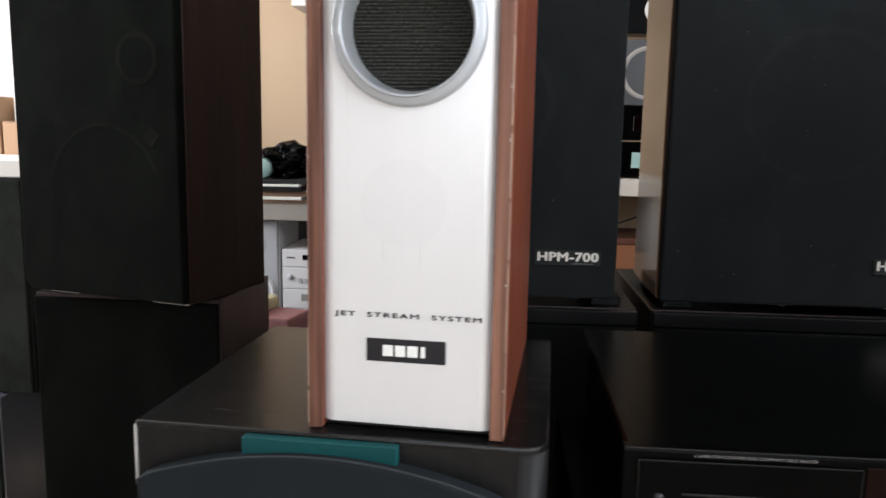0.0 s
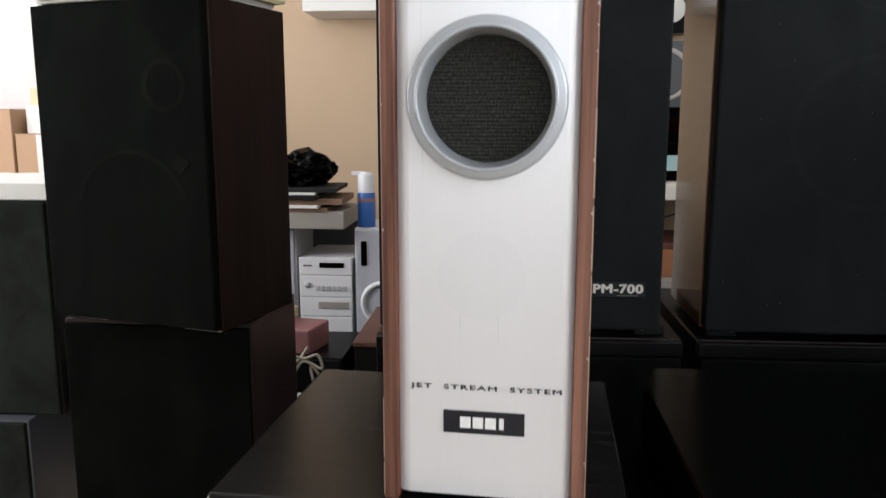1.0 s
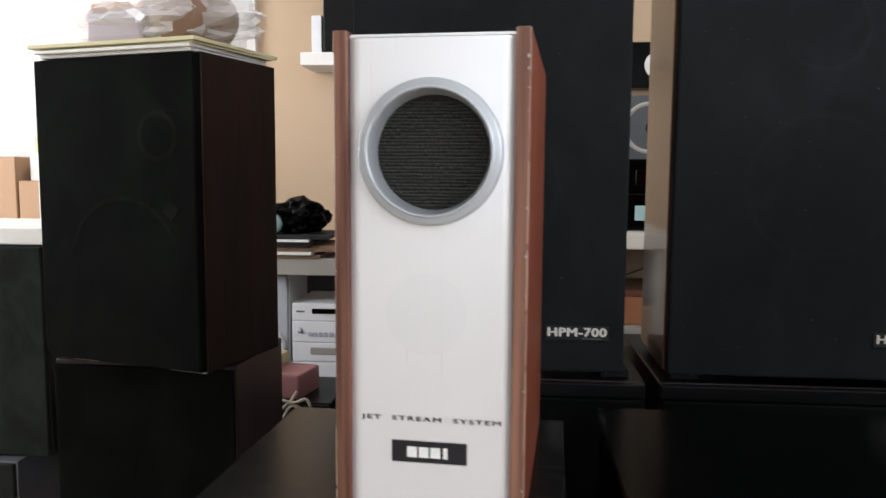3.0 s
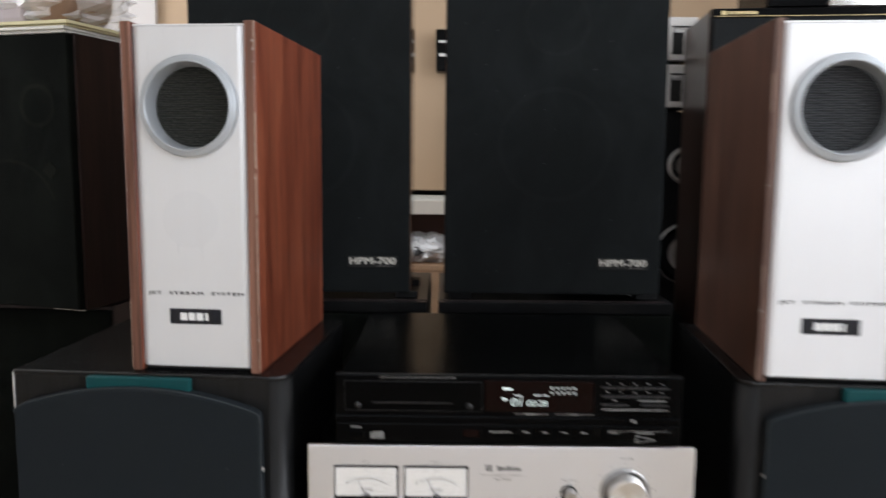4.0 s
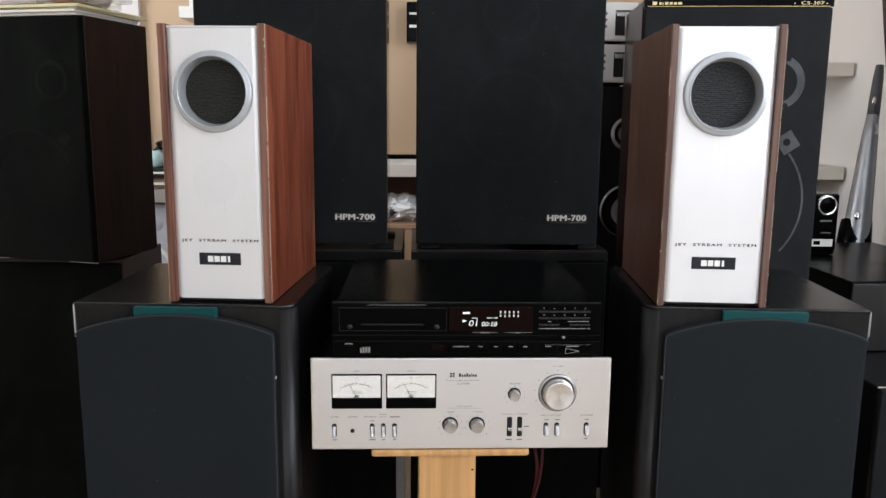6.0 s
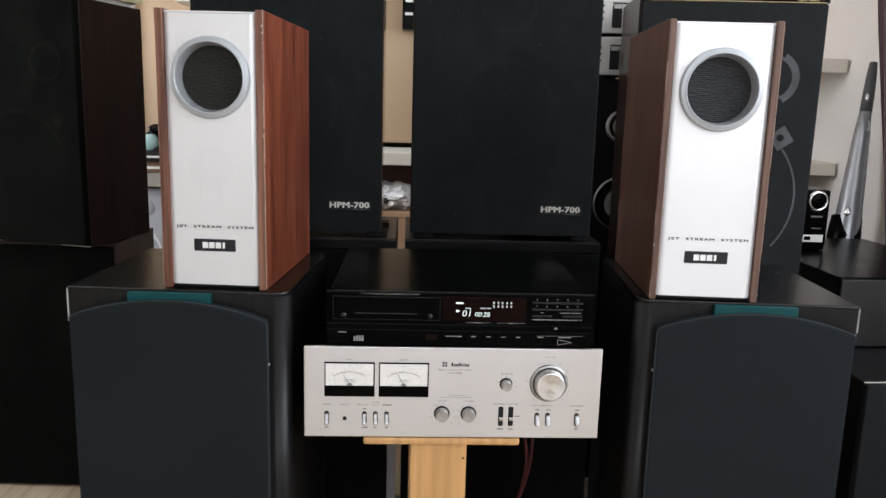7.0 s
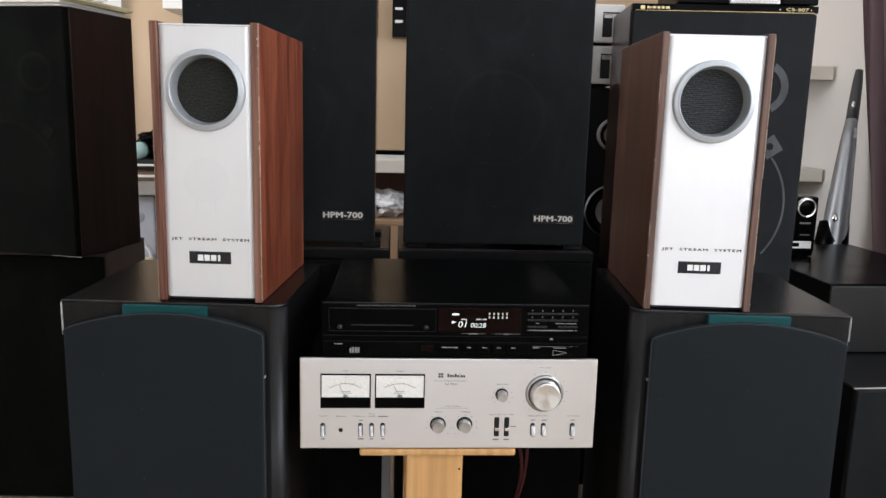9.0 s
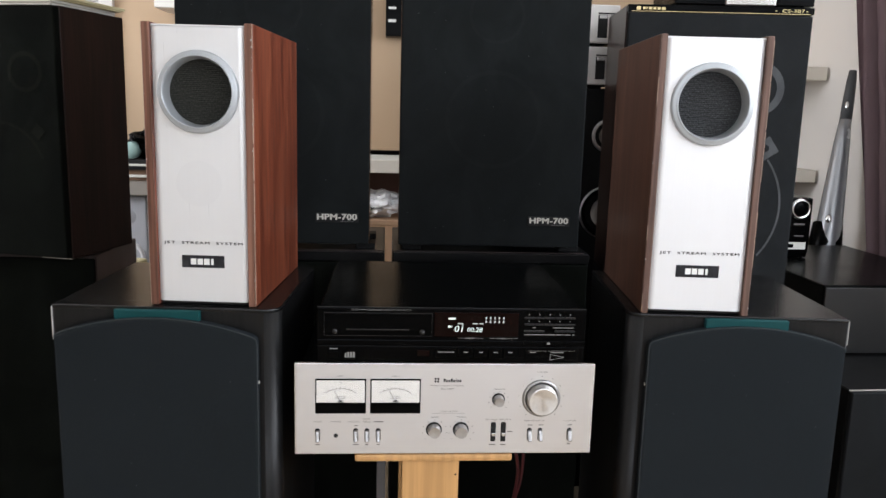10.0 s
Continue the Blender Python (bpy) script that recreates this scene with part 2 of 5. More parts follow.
M = dict(
    walnut=wood("walnut_veneer", (0.034, 0.0070, 0.0042), (0.135, 0.029, 0.0135), (0.235, 0.066, 0.031), rough=0.38, fine=1.7, spec=0.35, bands=0.65),
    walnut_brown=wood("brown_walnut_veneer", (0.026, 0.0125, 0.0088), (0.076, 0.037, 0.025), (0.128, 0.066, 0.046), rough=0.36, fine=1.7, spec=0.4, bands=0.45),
    walnut_edge_brown=wood("dull_brown_edge", (0.050, 0.026, 0.019), (0.095, 0.052, 0.040), (0.17, 0.10, 0.078), rough=0.5, spec=0.3),
    walnut_edge=wood("worn_walnut_edge", (0.050, 0.019, 0.011), (0.115, 0.046, 0.029), (0.235, 0.115, 0.078), rough=0.5, spec=0.25),
    rosewood=wood("dark_rosewood", (0.0050, 0.0023, 0.0018), (0.0120, 0.0052, 0.0040), (0.022, 0.0098, 0.0072), rough=0.42, spec=0.12, bands=0.5),
    rosewood_dull=wood("plum_brown_veneer", (0.018, 0.0115, 0.0112), (0.026, 0.0165, 0.0160), (0.038, 0.025, 0.024), rough=0.38, spec=0.3),
    hi_gloss=wood("polished_walnut", (0.09, 0.045, 0.025), (0.13, 0.07, 0.040), (0.17, 0.095, 0.058), rough=0.08, relief=0.01, spec=0.8),
    gloss_dark=wood("glossy_dark_walnut", (0.010, 0.005, 0.0036), (0.018, 0.009, 0.0066), (0.028, 0.0145, 0.0105), rough=0.3, relief=0.02),
    hem=cloth("worn_lit_grille_hem", (0.030, 0.035, 0.037), pitch=0.0008, strength=0.3),
    pine=wood("orange_pine", (0.48, 0.255, 0.095), (0.54, 0.30, 0.115), (0.57, 0.325, 0.13), rough=0.45, fine=0.5),
    ash=wood("black_ash_vinyl", (0.0050, 0.0050, 0.0051), (0.0060, 0.0059, 0.0059), (0.0074, 0.0072, 0.0070), along="x", rough=0.22, relief=0.05, spec=0.28, fine=2.6),
    ash_side=wood("black_ash_vinyl_upright", (0.0030, 0.0030, 0.0033), (0.0054, 0.0054, 0.0057), (0.0096, 0.0096, 0.0096), rough=0.34, relief=0.3, spec=0.24),
    black_box=plain("black_lacquer", (0.0038, 0.0038, 0.0040), spec=0.15, rough=0.36),
    black_soft=plain("matt_black", (0.0033, 0.0033, 0.0036), spec=0.2, rough=0.6),
    # lighter black that carries the light reflected by the subwoofer's front
    lit_board=plain("lit_black_board", (0.0100, 0.0104, 0.0108), rough=0.4, vary=0.25),
    black_metal=plain("black_coated_steel", (0.0016, 0.0017, 0.0017), spec=0.05, rough=0.22, grain=400, relief=0.04),
    black_plastic=plain("black_plastic", (0.0013, 0.0013, 0.0014), spec=0.04, rough=0.2),
    gap=plain("shadow_gap_black", (0.002, 0.002, 0.002), rough=0.8),
    grey_worn=plain("worn_bare_board_edge", (0.38, 0.36, 0.33), rough=0.7),
    cloth_blue=cloth("blue_black_grille_cloth", (0.0088, 0.0101, 0.0106), strength=0.2, blotch=0.4, spec=0.08),
    cloth_blue_ghost=cloth("blue_cloth_over_driver", (0.0106, 0.0119, 0.0124), strength=0.2, blotch=0.4, spec=0.08),
    cloth_olive=cloth("dusty_olive_grille_cloth", (0.0160, 0.0182, 0.0160), blotch=0.7, spec=0.05),
    # glossy black whose bluish floor reflection is put into the base colour
    black_sheen=plain("black_gloss_with_blue_sheen", (0.085, 0.088, 0.100), rough=0.2, vary=0.3),
    cloth_green=cloth("green_black_grille_cloth", (0.0036, 0.0043, 0.0035), blotch=0.8, spec=0.03),
    cloth_ghost=cloth("thin_cloth_over_driver", (0.0072, 0.0080, 0.0062), blotch=0.6, spec=0.03),
    cloth_grey=cloth("charcoal_grille_cloth", (0.0125, 0.0136, 0.0146), blotch=0.3),
    cloth_grey_ghost=cloth("charcoal_cloth_over_metal", (0.066, 0.069, 0.072), blotch=0.5),
    silver_paint=brushed("satin_silver_paint", (0.60, 0.58, 0.55), rough=0.4, metal=0.35, vary=0.04),
    foam=cloth("slate_grille_cloth", (0.0118, 0.0147, 0.0170), pitch=0.0008, strength=0.35),
    weave=cord("coarse_woven_cloth", (0.058, 0.059, 0.052)),
    weave_grey=cord("coarse_grey_woven_cloth", (0.080, 0.084, 0.090)),
    teal=plain("teal_plastic", (0.0022, 0.046, 0.048), rough=0.5, spec=0.2),
    silver_white=brushed("satin_white_panel", (0.75, 0.75, 0.76), along="z", rough=0.34, metal=0.22, vary=0.03),
    # darker copy of the white panel: the left speaker's dimmer light, in its colour
    silver_shaded=brushed("shaded_white_panel", (0.715, 0.715, 0.72), along="z", rough=0.30, metal=0.30, vary=0.03),
    edge_pale=plain("bare_pale_wood_edge", (0.34, 0.235, 0.175), rough=0.65, vary=0.3, grain=200),
    silver_ghost=brushed("shaded_white_panel_faded", (0.698, 0.698, 0.705), along="z", rough=0.32, metal=0.30, vary=0.03),
    ring=plain("grey_satin_ring", (0.385, 0.405, 0.425), rough=0.36, metal=0.35, vary=0.05),
    alu=brushed("brushed_aluminium", (0.685, 0.672, 0.668), rough=0.33, vary=0.08, stretch=0.85),
    knob=spun("spun_aluminium", (0.72, 0.71, 0.70)),
    knob_dark=spun("dull_turned_metal", (0.36, 0.355, 0.35), 0.32),
    print_dim=plain("dim_print", (0.20, 0.198, 0.19), rough=0.6),
    paddle=brushed("dull_metal_paddle", (0.47, 0.46, 0.45), along="z", rough=0.36),
    key_grey=plain("dark_grey_key_and_glint", (0.0125, 0.0125, 0.013), rough=0.3, spec=0.3),
    strut=plain("dull_grey_steel", (0.14, 0.14, 0.145), rough=0.5, metal=0.3),
    chrome=plain("chrome", (0.7, 0.7, 0.7), rough=0.12, metal=1.0, vary=0.04),
    print_dark=plain("dark_print", (0.03, 0.03, 0.03), rough=0.6),
    print_grey=plain("grey_print", (0.13, 0.125, 0.12), rough=0.6),
    print_white=plain("white_print", (0.75, 0.75, 0.73), rough=0.5),
    print_silver=plain("silver_badge", (0.56, 0.535, 0.48), rough=0.4, metal=0.2),
    print_gold=plain("gold_print", (0.62, 0.50, 0.25), rough=0.4, metal=0.4),
    badge=plain("black_badge", (0.006, 0.007, 0.012), rough=0.25),
    meter_face=plain("ivory_meter_card", (0.62, 0.59, 0.54), rough=0.6, vary=0.06),
    clear=glass("clear_cover"),
    # black window; the red wood's reflection is tinted into its colour
    display=plain("black_window_red_reflection", (0.0040, 0.0008, 0.0007), rough=0.08, spec=0.1),
    digits=glow("fluorescent_digits", (0.80, 0.93, 0.90), 0.72),
    digits_dim=glow("fluorescent_digits_dim", (0.65, 0.72, 0.70), 0.35),
    wall=plain("beige_wallpaper", (0.50, 0.36, 0.235), rough=0.75, vary=0.05, grain=220, relief=0.2),
    wall_white=plain("warm_white_wall_paint", (0.82, 0.785, 0.745), rough=0.8, vary=0.03),
    wall_pale=plain("pale_rose_wallpaper", (0.60, 0.565, 0.545), rough=0.8, vary=0.03, grain=220, relief=0.15),
    ceiling=plain("ceiling_paint", (0.82, 0.82, 0.81), rough=0.85, vary=0.02),
    floor=wood("pale_laminate", (0.30, 0.235, 0.165), (0.38, 0.30, 0.215), (0.44, 0.36, 0.26), along="y", rough=0.28),
    shelf=plain("white_melamine", (0.74, 0.72, 0.68), rough=0.45, vary=0.05),
    shelf_beige=plain("beige_melamine", (0.70, 0.645, 0.56), rough=0.45, vary=0.05),
    shelf_grey=plain("grey_beige_board", (0.29, 0.265, 0.235), rough=0.6),
    shelf_white=plain("white_polythene", (0.85, 0.85, 0.85), rough=0.35, vary=0.04),
    ivory=plain("ivory_plastic", (0.70, 0.695, 0.70), rough=0.42, vary=0.05),
    grey_plastic=plain("light_grey_plastic", (0.42, 0.43, 0.46), rough=0.4),
    card=plain("brown_cardboard", (0.42, 0.26, 0.155), rough=0.85),
    paper=plain("paper", (0.66, 0.65, 0.60), rough=0.8),
    paper_yellow=plain("yellowed_paper", (0.55, 0.50, 0.30), rough=0.75),
    paper_brown=plain("brown_folder", (0.20, 0.115, 0.07), rough=0.7),
    blue=plain("blue_label", (0.03, 0.13, 0.42), rough=0.35),
    red=plain("dusty_red_card", (0.33, 0.145, 0.145), rough=0.5, vary=0.25),
    brown_red=plain("red_brown_wood", (0.13, 0.05, 0.032), rough=0.4),
    orange=plain("orange_brown_card", (0.30, 0.115, 0.05), rough=0.6),
    wire=plain("cream_cable", (0.55, 0.50, 0.40), rough=0.5),
    wire_red=plain("red_cable", (0.07, 0.010, 0.013), rough=0.5),
    wire_black=plain("black_cable", (0.008, 0.008, 0.008), rough=0.45),
    film=glass("crumpled_clear_film", (0.95, 0.94, 0.94), 0.15, 0.34),
    lilac=plain("lilac_grey_card", (0.36, 0.31, 0.32), rough=0.6),
    horn_grey=plain("dark_grey_baffle", (0.055, 0.057, 0.060), rough=0.5),
    cone=plain("grey_paper_cone", (0.36, 0.33, 0.30), rough=0.8),
    cyan=plain("pale_turquoise_cap", (0.34, 0.50, 0.48), rough=0.35),
    curtain=cloth("mauve_curtain", (0.26, 0.182, 0.195), pitch=0.002, strength=0.2),
    steel_blue=plain("silver_blue_shell", (0.37, 0.385, 0.41), rough=0.26, metal=0.55, vary=0.05),
    window_frame=plain("white_window_frame", (0.8, 0.8, 0.8), rough=0.4, vary=0.02),
)


# ---- mesh helpers ----
def rbox(bm, lo, hi, r=0.0015, seg=1):
    """A box from corner to corner with eased edges."""
    lo, hi = Vector(lo), Vector(hi)
    g = bmesh.ops.create_cube(bm, size=1)
    vs = g["verts"]
    for v in vs:
        v.co = Vector((lo[i] + (v.co[i] + 0.5) * (hi[i] - lo[i]) for i in range(3)))
    if r:
        es = list({e for v in vs for e in v.link_edges})
        bmesh.ops.bevel(bm, geom=es, offset=r, segments=seg, affect="EDGES", profile=0.6)
    return bm


def box(lo, hi, r=0.0015, seg=1):
    return rbox(bmesh.new(), lo, hi, r, seg)


def lathe(profile, centre=(0, 0, 0), n=40, axis="y", bm=None):
    """Turns a profile of (radius, along) round an axis."""
    bm = bm or bmesh.new()
    rows = []
    for r, a in profile:
        row = []
        for i in range(n if r > 1e-6 else 1):
            t = 2 * math.pi * i / n
            c, s = r * math.cos(t), r * math.sin(t)
            p = {"y": (c, a, s), "z": (c, s, a), "x": (a, c, s)}[axis]
            row.append(bm.verts.new(Vector(p) + Vector(centre)))
        rows.append(row)
    for p, q in zip(rows, rows[1:]):
        for i in range(n):
            j = (i + 1) % n
            f = [p[i % len(p)], p[j % len(p)], q[j % len(q)], q[i % len(q)]]
            f = list(dict.fromkeys(f))
            if len(f) > 2:
                face = bm.faces.new(f)
                face.smooth = True
    bmesh.ops.recalc_face_normals(bm, faces=bm.faces)
    return bm


def prism(outline, y0, y1, r=0.0):
    """An outline in x and z, drawn out along y."""
    bm = bmesh.new()
    f = bm.faces.new([bm.verts.new((x, y0, z)) for x, z in outline])
    g = bmesh.ops.extrude_face_region(bm, geom=[f])
    for v in g["geom"]:
        if isinstance(v, bmesh.types.BMVert):
            v.co.y = y1
    bmesh.ops.recalc_face_normals(bm, faces=bm.faces)
    if r:
        es = [e for e in bm.edges if abs(e.verts[0].co.y - y0) < 1e-6 and abs(e.verts[1].co.y - y0) < 1e-6]
        bmesh.ops.bevel(bm, geom=es, offset=r, segments=2, affect="EDGES", profile=0.6)
    return bm


def plan_prism(outline, z0, z1, r=0.0):
    """An outline in x and y, drawn up along z."""
    bm = bmesh.new()
    f = bm.faces.new([bm.verts.new((x, y, z0)) for x, y in outline])
    g = bmesh.ops.extrude_face_region(bm, geom=[f])
    for v in g["geom"]:
        if isinstance(v, bmesh.types.BMVert):
            v.co.z = z1
    bmesh.ops.recalc_face_normals(bm, faces=bm.faces)
    if r:
        es = [e for e in bm.edges if abs(e.verts[0].co.z - z1) < 1e-6 and abs(e.verts[1].co.z - z1) < 1e-6]
        bmesh.ops.bevel(bm, geom=es, offset=r, segments=2, affect="EDGES", profile=0.6)
    return bm


def tube(points, radius, n=8):
    """A smooth cable through some points."""
    pts = [Vector(p) for p in points]
    fine = []
    for i in range(len(pts) - 1):
        p0, p1, p2, p3 = pts[max(i - 1, 0)], pts[i], pts[i + 1], pts[min(i + 2, len(pts) - 1)]
        for k in range(8):
            t = k / 8
            fine.append(0.5 * (2 * p1 + (p2 - p0) * t + (2 * p0 - 5 * p1 + 4 * p2 - p3) * t * t + (3 * p1 - p0 - 3 * p2 + p3) * t ** 3))
    fine.append(pts[-1])
    bm, rows = bmesh.new(), []
    for i, p in enumerate(fine):
        d = (fine[min(i + 1, len(fine) - 1)] - fine[max(i - 1, 0)]).normalized()
        u = d.orthogonal().normalized() if i == 0 else (u - d * u.dot(d)).normalized()
        w = d.cross(u)
        rows.append([bm.verts.new(p + radius * (math.cos(2 * math.pi * k / n) * u + math.sin(2 * math.pi * k / n) * w)) for k in range(n)])
    for a, b in zip(rows, rows[1:]):
        for k in range(n):
            bm.faces.new((a[k], a[(k + 1) % n], b[(k + 1) % n], b[k])).smooth = True
    bm.faces.new(rows[0]), bm.faces.new(rows[-1][::-1])
    bmesh.ops.recalc_face_normals(bm, faces=bm.faces)
    return bm


def blob(c, r, rough=0.25, seed=0.0, sub=3, freq=3.0):
    """A crumpled lump."""
    bm = bmesh.new()
    bmesh.ops.create_icosphere(bm, subdivisions=sub, radius=1)
    for v in bm.verts:
        d = v.co.normalized()
        k = 1 + rough * noise.noise(d * freq + Vector((seed, seed, seed))) + 0.5 * rough * abs(noise.noise(d * freq * 3 + Vector((seed, 0, 0))))
        v.co = Vector((c[i] + d[i] * r[i] * k for i in range(3)))
    for f in bm.faces:
        f.smooth = rough < 0.2
    return bm


def thing(name, m, label, category, group="", kind=""):
    ob = new(name)
    ob.matrix_world = m
    ob.empty_display_size = 0.05
    return tagged(ob, label, category, group, kind)


def part(name, bm, material, parent=None, label=""):
    me = bpy.data.meshes.new(name)
    bm.to_mesh(me)
    bm.free()
    me.materials.append(M[material])
    ob = new(name, me)
    if parent:
        ob.parent = parent
    return tagged(ob, label)


def structure(name, bm, material, label, category):
    return tagged(part(name, bm, material), label, category, kind="structure")


def lettering(name, words, width, height, place, material, parent, label="", spread=1.0, slant=0.0, deep=0.0002, bold=0.0):
    """Upright writing that faces -y, fitted to a width and cap height, with its lower left corner at place."""
    cu = bpy.data.curves.new(name, "FONT")
    cu.body, cu.space_character, cu.shear, cu.resolution_u = words, spread, slant, 3
    tmp = new("tmp", cu)
    me = bpy.data.meshes.new_from_object(tmp.evaluated_get(bpy.context.evaluated_depsgraph_get()))
    bpy.data.objects.remove(tmp)
    xs, ys = [v.co.x for v in me.vertices], [v.co.y for v in me.vertices]
    x0, x1, y0, y1 = min(xs), max(xs), min(ys), max(ys)
    for v in me.vertices:
        v.co = Vector((place[0] + (v.co.x - x0) / (x1 - x0) * width, place[1] - deep, place[2] + (v.co.y - y0) / (y1 - y0) * height))
    if bold:
        vs, fs, k = [v.co.copy() for v in me.vertices], [tuple(p.vertices) for p in me.polygons], len(me.vertices)
        me = bpy.data.meshes.new(name)
        steps = ((-1, 0, 0), (1, 0, 1), (0, 1, 2), (0, -1, 3))
        me.from_pydata([v + Vector((dx * bold * height, -0.00004 * n, 0.5 * dz * bold * height)) for dx, dz, n in steps for v in vs], [],
                       [tuple(i + n * k for i in f) for n in range(4) for f in fs])
    me.name = name
    me.materials.clear()
    me.materials.append(M[material])
    ob = new(name, me)
    ob.parent = parent
    return tagged(ob, label)


def bars(name, spans, y, material, parent, label="", deep=0.0003):
    """Plain bars that stand for writing: (x0, x1, z0, z1)."""
    bm = bmesh.new()
    for x0, x1, z0, z1 in spans:
        rbox(bm, (x0, y - deep, z0), (x1, y + 0.0004, z1), 0)
    return tagged(part(name, bm, material, parent, label), kind="stuff" if len(spans) > 1 else "")


def line_of_bars(x0, x1, z, h, n, rng):
    """A line of small print as bars of uneven length."""
    cuts = sorted(rng.random() for _ in range(n - 1))
    edges = [0] + cuts + [1]
    gap = 0.12 / n
    return [(x0 + (x1 - x0) * (a + gap / 2), x0 + (x1 - x0) * (b - gap / 2), z, z + h) for a, b in zip(edges, edges[1:]) if b - a > gap * 1.5]


RNG = random.Random(5)


# ---- the room ----
def wall_with_opening(name, axis, at, thick, span, zspan, hole, material, label):
    """A wall across x (axis y) or across y (axis x), with one opening (a0, a1, z0, z1) or none."""
    bm = bmesh.new()
    (a0, a1), (z0, z1) = span, zspan
    cells = [(a0, a1, z0, z1)]
    if hole:
        h0, h1, k0, k1 = hole
        cells = [(a0, h0, z0, z1), (h1, a1, z0, z1), (h0, h1, z0, k0), (h0, h1, k1, z1)]
    for p, q, u, v in cells:
        if axis == "y":
            rbox(bm, (p, at, u), (q, at + thick, v), 0)
        else:
            rbox(bm, (at, p, u), (at + thick, q, v), 0)
    return structure(name, bm, material, label, "wall")


structure("floor", box((-2.7, -2.7, FLOOR - 0.1), (2.3, 3.4, FLOOR), 0), "floor", "pale laminate floor under the loudspeakers", "floor")
structure("ceiling", box((-2.7, -2.7, 2.55), (2.3, 3.4, 2.65), 0), "ceiling", "plain white ceiling", "ceiling")
wall_with_opening("wall_north", "y", 3.20, 0.12, (-0.80, 2.14), (FLOOR, 2.55), None, "wall", "beige papered wall behind the shelves")
wall_with_opening("wall_north_white", "y", 3.17, 0.15, (-2.6, -0.80), (FLOOR, 2.55), None, "wall_pale", "pale wall beside the beige one")
# the west opening is made up, for the added fill from the left
wall_with_opening("wall_west", "x", -2.72, 0.12, (-2.6, 3.17), (FLOOR, 2.55), (0.75, 2.55, 0.8, 2.2), "wall_white", "white side wall with an added window")
wall_with_opening("wall_east", "x", 2.14, 0.12, (-2.6, 3.32), (FLOOR, 2.55), (-1.85, 1.75, 0.8, 2.2), "wall_white", "white wall with a wide window beside the curtain")
wall_with_opening("wall_south", "y", -2.72, 0.12, (-2.6, 2.14), (FLOOR, 2.55), (-0.7, 1.7, 0.85, 2.2), "wall_white", "white wall with a window")


def window(name, axis, at, a0, a1, z0, z1):
    w = thing(name, Matrix(), "white framed window letting daylight in", "window", kind="structure")

    def bar(p, q, u, v, nm, d0=0.03, d1=0.08, mat="window_frame"):
        lo, hi = ((p, at + d0, u), (q, at + d1, v)) if axis == "y" else ((at + d0, p, u), (at + d1, q, v))
        ob = part(nm, box(lo, hi, 0.003), mat, w)
        return ob
    f, mid = 0.06, (a0 + a1) / 2
    bar(a0, a0 + f, z0, z1, "window_frame"), bar(a1 - f, a1, z0, z1, "window_frame"), bar(mid - f / 2, mid + f / 2, z0 + f, z1 - f, "mullion")
    bar(a0 + f, a1 - f, z0, z0 + f, "window_frame"), bar(a0 + f, a1 - f, z1 - f, z1, "window_frame")
    for p, q in ((a0 + f, mid - f / 2), (mid + f / 2, a1 - f)):
        bar(p, q, z0 + f, z1 - f, "pane", 0.05, 0.056, "clear").visible_shadow = False


window("window_1", "x", 2.14, -1.85, 1.75, 0.8, 2.2)
# unseen window, added to go with the left fill
window("added_window_west", "x", -2.70, 0.75, 2.55, 0.8, 2.2)
window("window_2", "y", -2.72, -0.7, 1.7, 0.85, 2.2)


# ---- the pair of slim white-fronted loudspeakers ----
def flat_disc(cx, cz, r, y, n=48):
    bm = bmesh.new()
    bm.faces.new([bm.verts.new((cx + r * math.cos(-2 * math.pi * k / n), y, cz + r * math.sin(-2 * math.pi * k / n))) for k in range(n)][::-1])
    return bm


